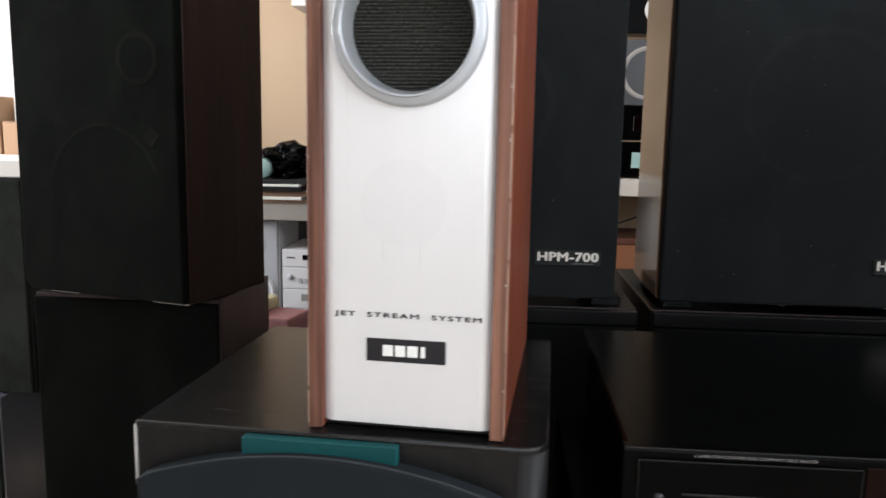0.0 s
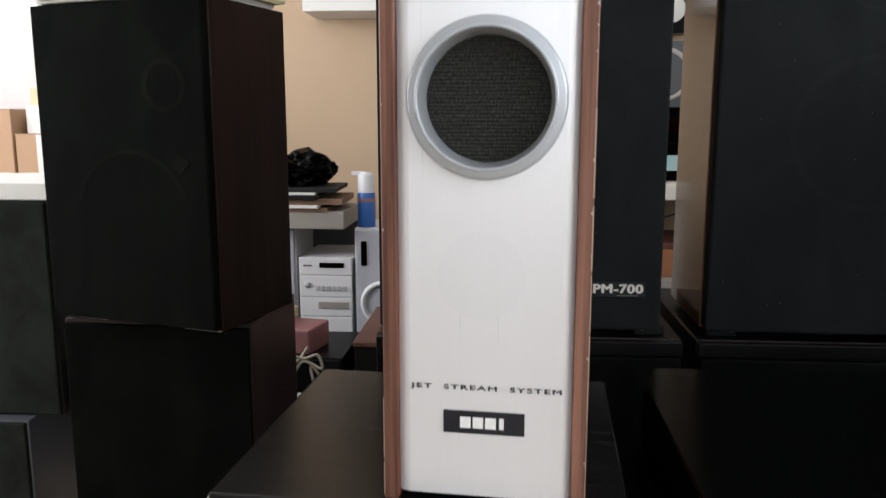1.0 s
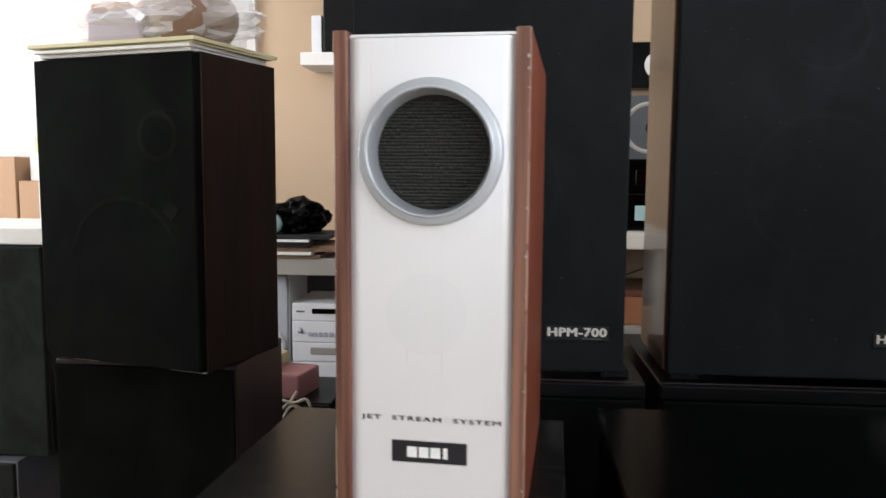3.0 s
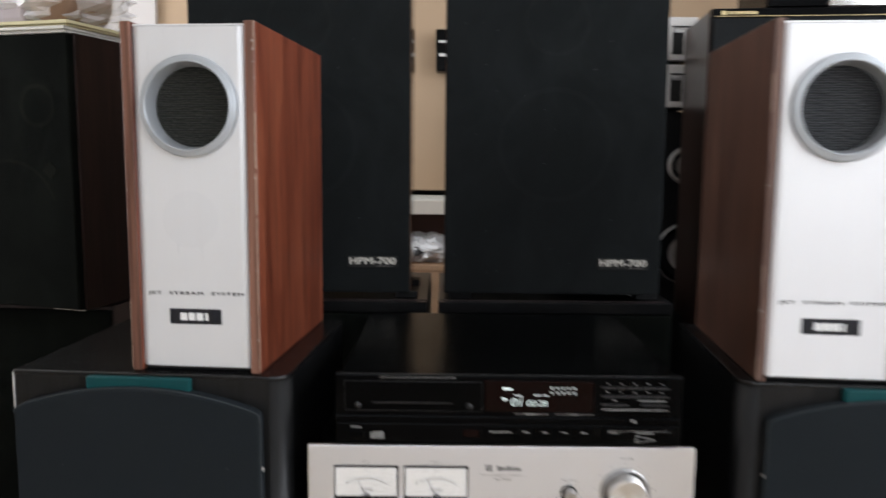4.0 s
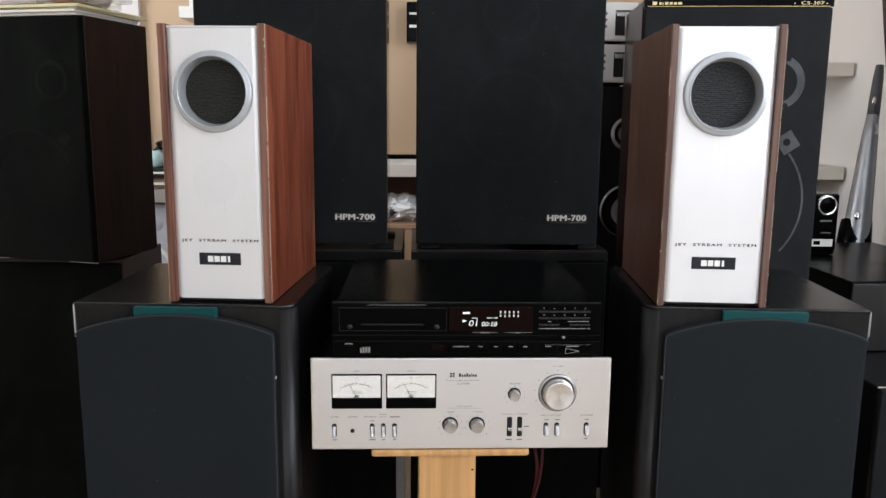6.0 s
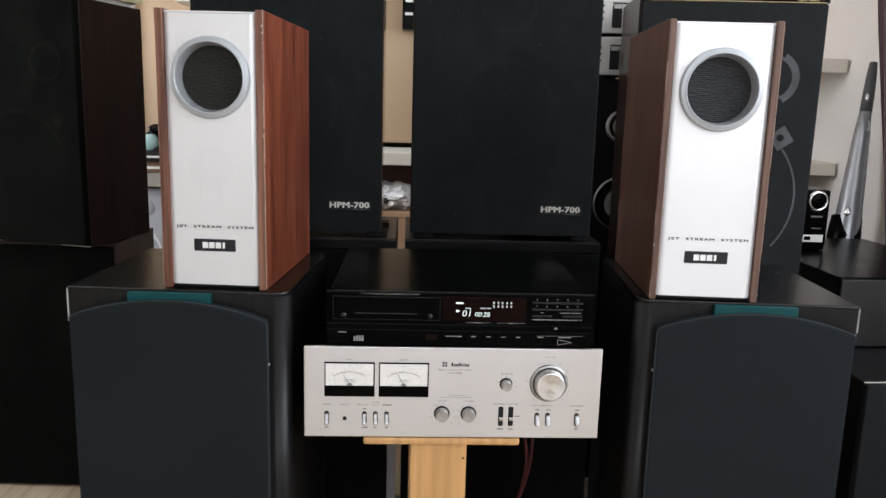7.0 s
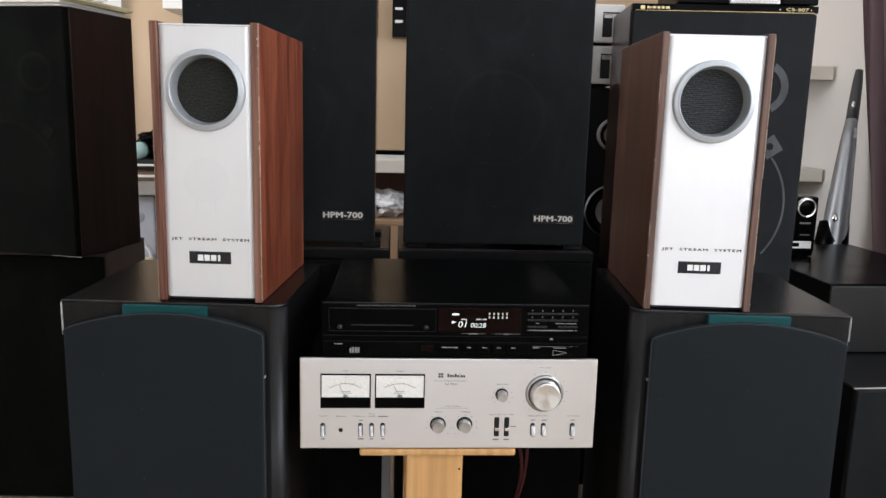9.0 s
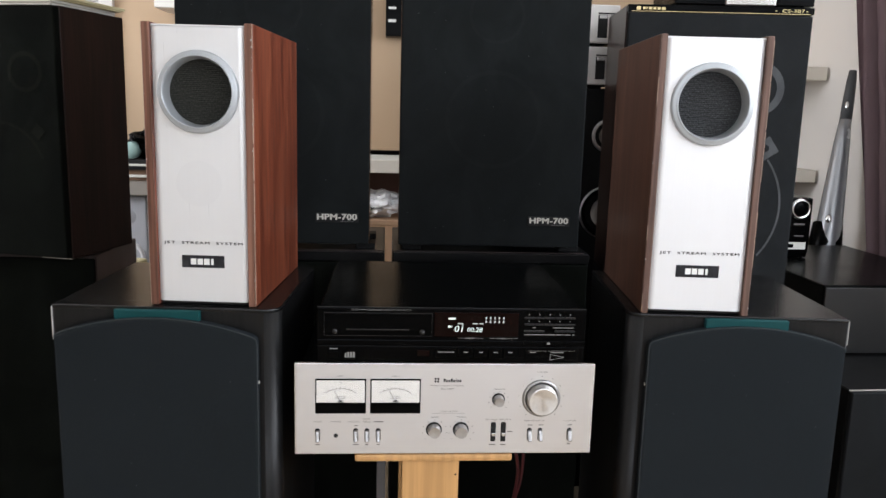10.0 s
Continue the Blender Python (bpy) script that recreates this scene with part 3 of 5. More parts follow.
def slim_speaker(m, label, faded, veneer, chips, W=0.0762, H=0.397, S=0.0112):
    t = thing("slim_speaker", m, label, "loudspeaker", "pair of slim loudspeakers")
    D, K = 0.295, W / 0.0755
    edge = "walnut_edge" if faded else "walnut_edge_brown"
    for s in (-1, 1):
        x0, x1 = sorted((s * W, s * (W - S)))
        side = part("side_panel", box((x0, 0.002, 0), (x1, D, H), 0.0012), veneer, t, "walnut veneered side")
        part("edge_strip", box((x0 + 0.0002, -0.001, 0.0004), (x1 - 0.0002, 0.0022, H - 0.0004), 0.0009), edge, side, "scuffed front edge of the side")
    i = W - S
    part("cabinet", box((-i, 0.026, 0.004), (i, D - 0.004, H - 0.008), 0), "black_soft", t)
    # front sheet with a round opening, curled back at its sides
    zc, R = H - (0.0932 if faded else 0.0958), 0.0485 * K
    PY, hx, z0, z1 = 0.0030, i - 0.0090, 0.006, H - 0.006
    angles = sorted([2 * math.pi * k / 64 for k in range(64)] + [math.atan2(z - zc, x) % (2 * math.pi) for x in (-hx, hx) for z in (z0, z1)])
    bm, outer, inner, n = bmesh.new(), [], [], len(angles)
    for a in angles:
        c, s = math.cos(a), math.sin(a)
        q = min(hx / max(abs(c), 1e-6), (z1 - zc if s > 0 else zc - z0) / max(abs(s), 1e-6))
        outer.append(bm.verts.new((q * c, PY, zc + q * s)))
        inner.append(bm.verts.new((R * c, PY, zc + R * s)))
    for k in range(n):
        j = (k + 1) % n
        bm.faces.new((outer[k], outer[j], inner[j], inner[k]))
    sheet = "silver_shaded" if faded else "silver_white"
    part("front_panel", bm, sheet, t, "satin white metal front sheet")
    for s in (-1, 1):
        bm, prev = bmesh.new(), None
        for k in range(5):
            x, y = s * (hx + 0.0089 * k / 4), PY + 0.0036 * (k / 4) ** 2
            cur = [bm.verts.new((x, y, z)) for z in (z0, z1)]
            if prev:
                bm.faces.new((prev[0], cur[0], cur[1], prev[1]) if s > 0 else (cur[0], prev[0], prev[1], cur[1])).smooth = True
            prev = cur
        part("curled_edge", bm, sheet, t)
    part("top_cap", box((-i, 0.0046, H - 0.006), (i, D - 0.01, H - 0.003), 0.0008), sheet, t, "white top edge of the front")
    part("plinth_gap", box((-i, 0.012, 0.0004), (i, 0.03, 0.0056), 0), "gap", t)
    r = [(0.0455, 0.024), (0.0447, 0.018), (0.0446, 0.013), (0.0474, -0.0056), (0.0482, -0.0066), (0.0492, -0.0066), (0.0495, -0.0054), (0.0500, -0.0050), (0.0542, -0.0042), (0.0553, -0.0034), (0.0562, -0.0010), (0.0564, 0.0046)]
    ring = part("ring", lathe([(a * K, b) for a, b in r], (0, 0, zc), 64), "ring", t, "grey satin trim ring")
    ring.data.set_sharp_from_angle(angle=0.35)
    # woven disc: separate raised cords over a dark backing
    part("backing", flat_disc(0, zc, 0.0452 * K, 0.0172, 32), "gap", t)
    bm = bmesh.new()
    steps, rad = 34, 0.0452 * K
    for k in range(steps):
        z = -rad + 2 * rad * (k + 0.5) / steps
        hc = math.sqrt(max(rad * rad - z * z, 1e-8))
        dz = 0.74 * rad / steps
        rows = []
        for q in range(5):
            a = math.pi * q / 4
            rows.append([bm.verts.new((-hc + 2 * hc * w / 12, 0.0170 - 0.0016 * math.sin(a) + 0.0002 * math.sin(w * 2.1 + k * 1.7), zc + z - dz * math.cos(a) + 0.0002 * math.sin(w * 1.3 + k * 2.9))) for w in range(13)])
        for lo, up in zip(rows, rows[1:]):
            for w in range(12):
                bm.faces.new((lo[w], lo[w + 1], up[w + 1], up[w])).smooth = True
    tagged(part("cloth_disc", bm, "weave" if faded else "weave_grey", t, "coarse dark woven cloth"), kind="stuff")
    if faded:
        part("faint_disc", flat_disc(-0.003, 0.177, 0.0325, 0.0028), "silver_ghost", t, "faint round mark on the panel")
    lettering("lettering", "JET  STREAM  SYSTEM", 0.1115 * K, 0.0047, (-0.0550 * K, 0.0028, 0.0892), "print_dark", t, spread=1.25, bold=0.075)
    # rubbed corners: short bare stretches of uneven length
    rng = random.Random(3 if faded else 4)
    for s in (-1, 1):
        bm, z = bmesh.new(), 0.004
        while z < H - 0.01:
            n = rng.uniform(0.012, 0.07)
            w = rng.uniform(0.0005, 0.0011 if faded and s > 0 else 0.0006)
            if rng.random() < (0.85 if s > 0 else 0.5):
                rbox(bm, (min(s * W, s * (W - w)), -0.00108, z), (max(s * W, s * (W - w)) + 0.00005, 0.0008, min(z + n, H - 0.001)), 0)
            z += n + rng.uniform(0.0005, 0.006)
        tagged(part("rubbed_corner", bm, "edge_pale", t, "bare rubbed corner of the veneer"), kind="stuff")
    for cx, cz, cs in chips:
        cs *= 0.75
        part("chip", box((cx - cs, -0.0014, cz - cs * 1.6), (cx + cs, 0.0012, cz + cs * 1.6), cs * 0.4), "grey_worn", t, "pale chip in the veneer")
    pw = 0.0303 * K
    plate = part("name_plate", box((-pw, 0.0022, 0.056), (pw, 0.0046, 0.0740), 0.0003), "badge", t, "black name plate with white marks")
    for a, b in ((-0.0178, -0.0098), (-0.0082, -0.0004), (0.0012, 0.0092), (0.0116, 0.0150)):
        bars("plate_mark", [(a, b, 0.0606, 0.0692)], 0.0022, "print_white", plate)
    return t


slim_speaker(pose(0.1400, 0.7035, 0.6585, 0, 0, -5.0), "slim white-fronted loudspeaker with walnut sides and a faded round mark", True, "walnut", ((0.0745, 0.375, 0.0012), (0.0748, 0.366, 0.0009), (0.0750, 0.352, 0.0006), (0.0749, 0.335, 0.0005), (0.0750, 0.262, 0.0007), (0.0748, 0.225, 0.0008), (0.0750, 0.195, 0.0005), (0.0748, 0.120, 0.0006), (0.0748, 0.04, 0.0007), (-0.0746, 0.21, 0.0005), (-0.0746, 0.30, 0.0004)))
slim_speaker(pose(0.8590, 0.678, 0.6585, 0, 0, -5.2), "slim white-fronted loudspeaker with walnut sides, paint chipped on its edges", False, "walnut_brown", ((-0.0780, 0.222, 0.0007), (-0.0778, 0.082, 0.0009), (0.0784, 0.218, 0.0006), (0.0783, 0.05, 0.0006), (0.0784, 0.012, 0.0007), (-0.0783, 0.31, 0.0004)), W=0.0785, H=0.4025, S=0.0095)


# ---- the two black floor loudspeakers below them ----
def floor_speaker(m, flip, label):
    t = thing("floor_speaker", m, label, "loudspeaker", "pair of black floor loudspeakers")
    W, D, H, R = 0.326, 0.312, 0.658 - FLOOR, 0.022
    k = -1 if flip else 1

    def xm(x):
        return k * (x - W / 2)
    # plan outline: one upright front edge is sharp, the other well rounded
    pts = [(0.0, 0.002), (0.002, 0.0)]
    for n in range(9):
        a = math.pi / 2 * n / 8
        pts.append((W - R + R * math.sin(a), R - R * math.cos(a)))
    pts += [(W, D), (0, D)]
    pts = [(xm(x), y) for x, y in pts]
    body = plan_prism(pts, 0.0, H - 0.005, 0)
    for f in body.faces:
        f.smooth = abs(f.normal.z) < 0.5 and f.calc_area() < 0.006
    part("cabinet", body, "ash_side", t)
    part("top_board", plan_prism([(x * 1.002, y - 0.0006) for x, y in pts], H - 0.005, H, 0.0022), "ash", t, "black ash top with fine grain")
    part("worn_edge", box((xm(0) - 0.0006, -0.0012, H - (0.040 if flip else 0.052)), (xm(0) + 0.0006, 0.0008, H - 0.003), 0.0003), "grey_worn", t, "bare scuffed corner")
    part("teal_strip", box((min(xm(0.092), xm(0.214)), -0.0085, H - 0.019), (max(xm(0.092), xm(0.214)), 0.001, H - 0.0035), 0.001), "teal", t, "teal plastic strip")
    # grille with an arched top
    x0, x1, n = 0.008, 0.297, 24
    pts = [(x0, 0.03)]
    for j in range(n + 1):
        u = j / n
        pts.append((x0 + (x1 - x0) * u, H - 0.0395 + 0.0265 * (1 - (2 * u - 1) ** 2)))
    e0, e1 = pts[1], pts[-1]
    pts[1:2] = [(x0, e0[1] - 0.006), (x0 + 0.0015, e0[1] - 0.0015)]
    pts[-1:] = [(x1 - 0.004, e1[1] + 0.0006), (x1 - 0.0012, e1[1] - 0.0025), (x1, e1[1] - 0.009), (x1, e1[1] - 0.018), (x1, e1[1] - 0.04), (x1, e1[1] - 0.09), (x1, e1[1] - 0.2)]
    pts.append((x1, 0.03))
    pts = [(xm(x), z) for x, z in pts]
    # worn hem, made lighter still for the rim highlight along the arch
    part("grille_hem", tube([(x, -0.0146, z - 0.0006) for x, z in pts[1:]], 0.0011, 6), "hem", t, "lighter worn hem of the grille, its rim highlight in the colour")
    part("grille", prism(pts, -0.016, -0.0008, 0.0035), "foam", t, "slate cloth grille with an arched top")
    part("grille_peg", box((xm(0.2985) - 0.001, -0.012, H - 0.108), (xm(0.2985) + 0.001, -0.008, H - 0.104), 0.0004), "grey_worn", t)
    # faint dust scuff where the driver lies behind the cloth
    arc = bmesh.new()
    c, rr = Vector((xm(0.19), -0.0164, H - 0.205)), 0.052
    prev = None
    for j in range(13):
        a = radians(-45 + 90 * j / 12)
        w = 0.0006 * math.sin(math.pi * j / 12) + 0.00005
        cur = [arc.verts.new(c + Vector(((rr + s * w) * math.cos(a), 0, (rr + s * w) * math.sin(a)))) for s in (-1, 1)]
        if prev:
            arc.faces.new((prev[0], prev[1], cur[1], cur[0]))
        prev = cur
    if not flip:
        part("scuff", arc, "cloth_grey", t, "curved dusty scuff")
    else:
        arc.free()
    rng = random.Random(11 if flip else 7)
    bm = bmesh.new()
    for _ in range(26):
        x, y, e = rng.uniform(0.01, W - 0.02), rng.uniform(0.004, D - 0.02), rng.uniform(0.0003, 0.0008)
        rbox(bm, (xm(x) - e, y - e, H - 0.0002), (xm(x) + e * rng.uniform(0.6, 2.2), y + e, H + 0.0002), 0)
    for _ in range(16):
        x, z, e = rng.uniform(0.02, 0.285), rng.uniform(H - 0.30, H - 0.05), rng.uniform(0.0002, 0.0006)
        rbox(bm, (xm(x) - e, -0.0162, z - e), (xm(x) + e, -0.0158, z + e * rng.uniform(1, 3)), 0)
    tagged(part("dust_specks", bm, "cloth_grey_ghost", t, "pale dust specks"), kind="stuff")
    return t


floor_speaker(pose(0.0865, 0.698, FLOOR, 0, 0, -3.8), False, "black ash floor loudspeaker with arched cloth grille, one corner worn bare")
floor_speaker(pose(0.9265, 0.673, FLOOR, 0, 0, -4.8), True, "black ash floor loudspeaker with arched cloth grille beside dark boxes")


# ---- amplifier on its pine stand ----
def knob_round(parent, x, z, r, h, label="", pointer=True, flats=0, metal="knob"):
    n = flats or 40
    k = part("knob", lathe([(0.0, -h + 0.0008), (r * 0.84, -h), (r * 0.87, -h - 0.0002), (r * 0.93, -h + 0.0012), (r, -0.002), (r * 1.02, 0.0)], (0, 0, 0), n), metal, parent, label)
    k.location = (x, 0, z)
    if flats:
        for f in k.data.polygons:
            f.use_smooth = False
    if pointer:
        part("pointer", box((x - 0.0005, -h - 0.0004, z + r * 0.35), (x + 0.0005, -h + 0.0004, z + r * 0.85), 0), "print_dark", k)
    return k


def lever(parent, x, z, h=0.021, w=0.0075):
    s = part("switch_slot", lathe([(0.0, -0.0003), (w * 0.5, -0.0003), (w * 0.5, 0.0004)], (0, 0, 0), 16), "gap", parent)
    for v in s.data.vertices:
        v.co.z = v.co.z + (h / 2 - w / 2) * (1 if v.co.z > 0 else -1) + z
        v.co.x += x
    bm = box((x - w * 0.4, -0.009, z - h * 0.42), (x + w * 0.4, 0.0, z + h * 0.36), 0.0018, 2)
    for v in bm.verts:
        if v.co.z > z:
            v.co.y += 0.004
    part("paddle", bm, "knob_dark", s, "brushed metal paddle")


def meter(parent, x0, x1, z0, z1):
    m = part("meter", box((x0, -0.0016, z0), (x1, 0.004, z1), 0.0008), "black_plastic", parent, "black framed level meter")
    zb = z0 + (z1 - z0) * 0.33
    part("meter_card", box((x0 + 0.0022, -0.0022, zb), (x1 - 0.0022, -0.0012, z1 - 0.0022), 0), "meter_face", m, "ivory scale card")
    part("meter_sill", box((x0 + 0.001, -0.0032, z0 + 0.001), (x1 - 0.001, -0.0012, zb), 0.0006), "black_plastic", m)
    cx, cz, R = (x0 + x1) / 2, zb - 0.012, 0.0335
    bm, prev = bmesh.new(), None
    for j in range(17):
        a = radians(128 - 76 * j / 16)
        cur = [bm.verts.new((cx + r * 1.12 * math.cos(a), -0.0024, cz + r * math.sin(a))) for r in (R - 0.0004, R + 0.0004)]
        if prev:
            bm.faces.new((prev[0], prev[1], cur[1], cur[0]))
        prev = cur
    for j in range(9):
        a = radians(126 - 72 * j / 8)
        p = [bm.verts.new((cx + r * 1.12 * math.cos(a) + d, -0.0024, cz + r * math.sin(a))) for r, d in ((R, -0.00035), (R, 0.00035), (R + 0.0030, 0.00035), (R + 0.0030, -0.00035))]
        bm.faces.new(p)
    part("scale_marks", bm, "print_dark", m)
    bars("scale_print", [(cx - 0.007, cx + 0.007, zb + 0.0085, zb + 0.0096), (cx - 0.0085, cx + 0.0085, zb + 0.006, zb + 0.0068), (cx - 0.0015, cx + 0.0015, z1 - 0.006, z1 - 0.005)], -0.0023, "print_grey", m)
    a = radians(118)
    bm = bmesh.new()
    d, o = Vector((math.cos(a), 0, math.sin(a))), Vector((math.sin(a), 0, -math.cos(a))) * 0.00038
    b0, b1 = Vector((cx, -0.0027, zb + 0.001)), Vector((cx, -0.0027, zb + 0.001)) + d * 0.021
    bm.faces.new([bm.verts.new(p) for p in (b0 - o, b0 + o, b1 + o, b1 - o)])
    part("needle", bm, "print_dark", m)
    part("pivot_cover", lathe([(0, -0.0031), (0.0042, -0.0031), (0.0046, -0.0012)], (cx, 0, zb), 20), "black_plastic", m)
    part("meter_glass", box((x0 + 0.0015, -0.0042, zb + 0.0005), (x1 - 0.0015, -0.0036, z1 - 0.0015), 0), "clear", m).visible_shadow = False


def amplifier():
    t = thing("amplifier", pose(0.27, 0.69, 0.435), "silver integrated amplifier with two meters, standing on a pine stand", "amplifier")
    W, H, D = 0.4485, 0.1425, 0.33
    part("chassis", box((0.008, 0.006, 0.004), (W - 0.008, D, H - 0.006), 0.002), "black_metal", t, "black steel case")
    part("faceplate", box((0, 0, 0), (W, 0.007, H), 0.0016, 2), "alu", t, "brushed aluminium faceplate")
    meter(t, 0.0305, 0.1055, 0.0645, 0.1185)
    meter(t, 0.1115, 0.1865, 0.0645, 0.1185)
    # volume control with its dark collar
    collar = part("collar", lathe([(0.0292, 0.0), (0.0288, -0.0022), (0.0262, -0.0032), (0.0250, -0.0030)], (0, 0, 0), 48), "knob_dark", t, "recessed ring round the volume control")
    collar.location = (0.3685, 0, 0.0885)
    part("collar_gap", lathe([(0.0, -0.0020), (0.0256, -0.0020), (0.0256, 0.0)], (0.3685, 0, 0.0885), 40), "gap", t)
    knob_round(t, 0.3685, 0.0885, 0.0236, 0.018, "large spun aluminium volume control", pointer=False)
    for x, z, r in ((0.3035, 0.0865, 0.0098), (0.2075, 0.0385, 0.0122), (0.248, 0.0385, 0.0122)):
        part("knob_skirt", lathe([(0.0, -0.0020), (r * 0.90, -0.0020), (r * 0.98, -0.0012), (r * 1.0, 0.0002)], (x, 0, z), 36), "gap", t, "dark skirt")
        knob_round(t, x, z, r * 0.84, 0.014, "faceted metal control", pointer=False, flats=10, metal="paddle")
    for x in (0.034, 0.0905, 0.1072, 0.124, 0.353, 0.3695, 0.4145):
        lever(t, x, 0.0305)
    part("phone_jack", lathe([(0.0, -0.0004), (0.0022, -0.0004), (0.0032, -0.0008), (0.0032, 0.0002)], (0.061, 0, 0.0295), 20), "gap", t, "headphone socket")
    for x in (0.2975, 0.3128):
        s = part("slider_slot", box((x - 0.0041, -0.0012, 0.0190), (x + 0.0041, 0.0040, 0.0505), 0.0024, 3), "gap", t)
        part("slider", box((x - 0.0030, -0.008, 0.0305), (x + 0.0030, -0.0010, 0.0355), 0.001), "chrome", s)
    # scale dots round the controls
    bm = bmesh.new()
    for cx, cz, r, n, a0, a1 in ((0.3685, 0.0885, 0.0342, 11, -50, 230), (0.3045, 0.0835, 0.015, 9, -40, 220), (0.2085, 0.0355, 0.0185, 9, -40, 220), (0.249, 0.0355, 0.0185, 9, -40, 220)):
        for j in range(n):
            a = radians(a0 + (a1 - a0) * j / (n - 1))
            x, z = cx + r * math.cos(a), cz + r * math.sin(a)
            rbox(bm, (x - 0.0005, -0.0002, z - 0.0005), (x + 0.0005, 0.0004, z + 0.0005), 0)
    tagged(part("scale_dots", bm, "print_dark", t), kind="stuff")
    # maker's mark as plain shapes, and the small captions
    bars("maker_mark", [(0.2065, 0.2096, 0.1130, 0.1160), (0.2105, 0.2136, 0.1130, 0.1160), (0.2065, 0.2096, 0.1170, 0.1200), (0.2105, 0.2136, 0.1170, 0.1200),
                        (0.2200, 0.2230, 0.1135, 0.1190), (0.2238, 0.2266, 0.1135, 0.1172), (0.2274, 0.2302, 0.1135, 0.1172), (0.2310, 0.2338, 0.1135, 0.1190), (0.2346, 0.2376, 0.1135, 0.1172), (0.2384, 0.2396, 0.1135, 0.1190), (0.2404, 0.2432, 0.1135, 0.1172), (0.2440, 0.2466, 0.1135, 0.1172)], 0.0, "print_dark", t, "dark maker's mark")
    lettering("caption", "Stereo Integrated Amplifier", 0.050, 0.0026, (0.201, 0.0, 0.1065), "print_grey", t)
    lettering("caption", "SU-7300", 0.019, 0.0028, (0.2165, 0.0, 0.1015), "print_grey", t)
    for w, x, z, wd in (("LEFT", 0.0635, 0.1215, 0.008), ("RIGHT", 0.1435, 0.1215, 0.011), ("VOLUME", 0.3605, 0.1285, 0.016), ("BALANCE", 0.296, 0.1015, 0.017), ("TONE CONTROL", 0.2165, 0.0665, 0.026), ("BASS", 0.2035, 0.0575, 0.010), ("TREBLE", 0.2420, 0.0575, 0.014),
                        ("POWER", 0.0285, 0.0505, 0.012), ("PHONES", 0.0540, 0.0505, 0.014), ("SPEAKERS", 0.0790, 0.0505, 0.0175), ("METER", 0.1020, 0.0545, 0.0105), ("RANGE", 0.1020, 0.0505, 0.0105), ("TAPE MON", 0.306, 0.0535, 0.0175), ("REC MODE", 0.2860, 0.0535, 0.0170), ("INPUT SELECTOR", 0.3445, 0.0515, 0.031), ("LOUDNESS", 0.4045, 0.0515, 0.0195)):
        lettering("caption", w, wd, 0.0020, (x, 0.0, z), "print_grey", t)
    bars("small_print", [(0.031, 0.037, 0.0145, 0.016), (0.0865, 0.0955, 0.0145, 0.016), (0.105, 0.1095, 0.0145, 0.016), (0.122, 0.1265, 0.0145, 0.016), (0.292, 0.3015, 0.0135, 0.015), (0.309, 0.317, 0.0135, 0.015), (0.412, 0.417, 0.0145, 0.016),
                         (0.319, 0.327, 0.0345, 0.0358), (0.0885, 0.0935, 0.0445, 0.0457), (0.350, 0.357, 0.0450, 0.0462), (0.367, 0.374, 0.0450, 0.0462), (0.4115, 0.418, 0.0450, 0.0462), (0.117, 0.1315, 0.0505, 0.0520), (0.2040, 0.2530, 0.0643, 0.0646)], 0.0, "print_grey", t)
    for x in (0.04, W - 0.06):
        for y in (0.04, D - 0.05):
            part("foot", lathe([(0.0, -0.002), (0.011, -0.002), (0.012, 0.005), (0.0, 0.005)], (x, y, 0.0015), 20, "z"), "black_plastic", t)


amplifier()

stand = thing("pine_stand", pose(0.478, 0.69, FLOOR + 0.05), "orange pine stand with a broad post under the amplifier", "stand")
part("top_board", box((-0.119, 0.002, 0.471), (0.121, 0.30, 0.4829), 0.004, 2), "pine", stand)
part("post", box((-0.047, 0.008, -0.03), (0.040, 0.05, 0.471), 0.002, 2), "pine", stand)
part("rear_post", box((-0.047, 0.24, -0.03), (0.040, 0.28, 0.471), 0.002, 2), "pine", stand)
part("base_board", box((-0.13, -0.02, -0.05), (0.13, 0.32, -0.03), 0.004, 2), "pine", stand)
part("nail", lathe([(0, -0.0006), (0.0016, -0.0006), (0.0018, 0.0002)], (0.035, 0.008, 0.447), 12), "gap", stand)


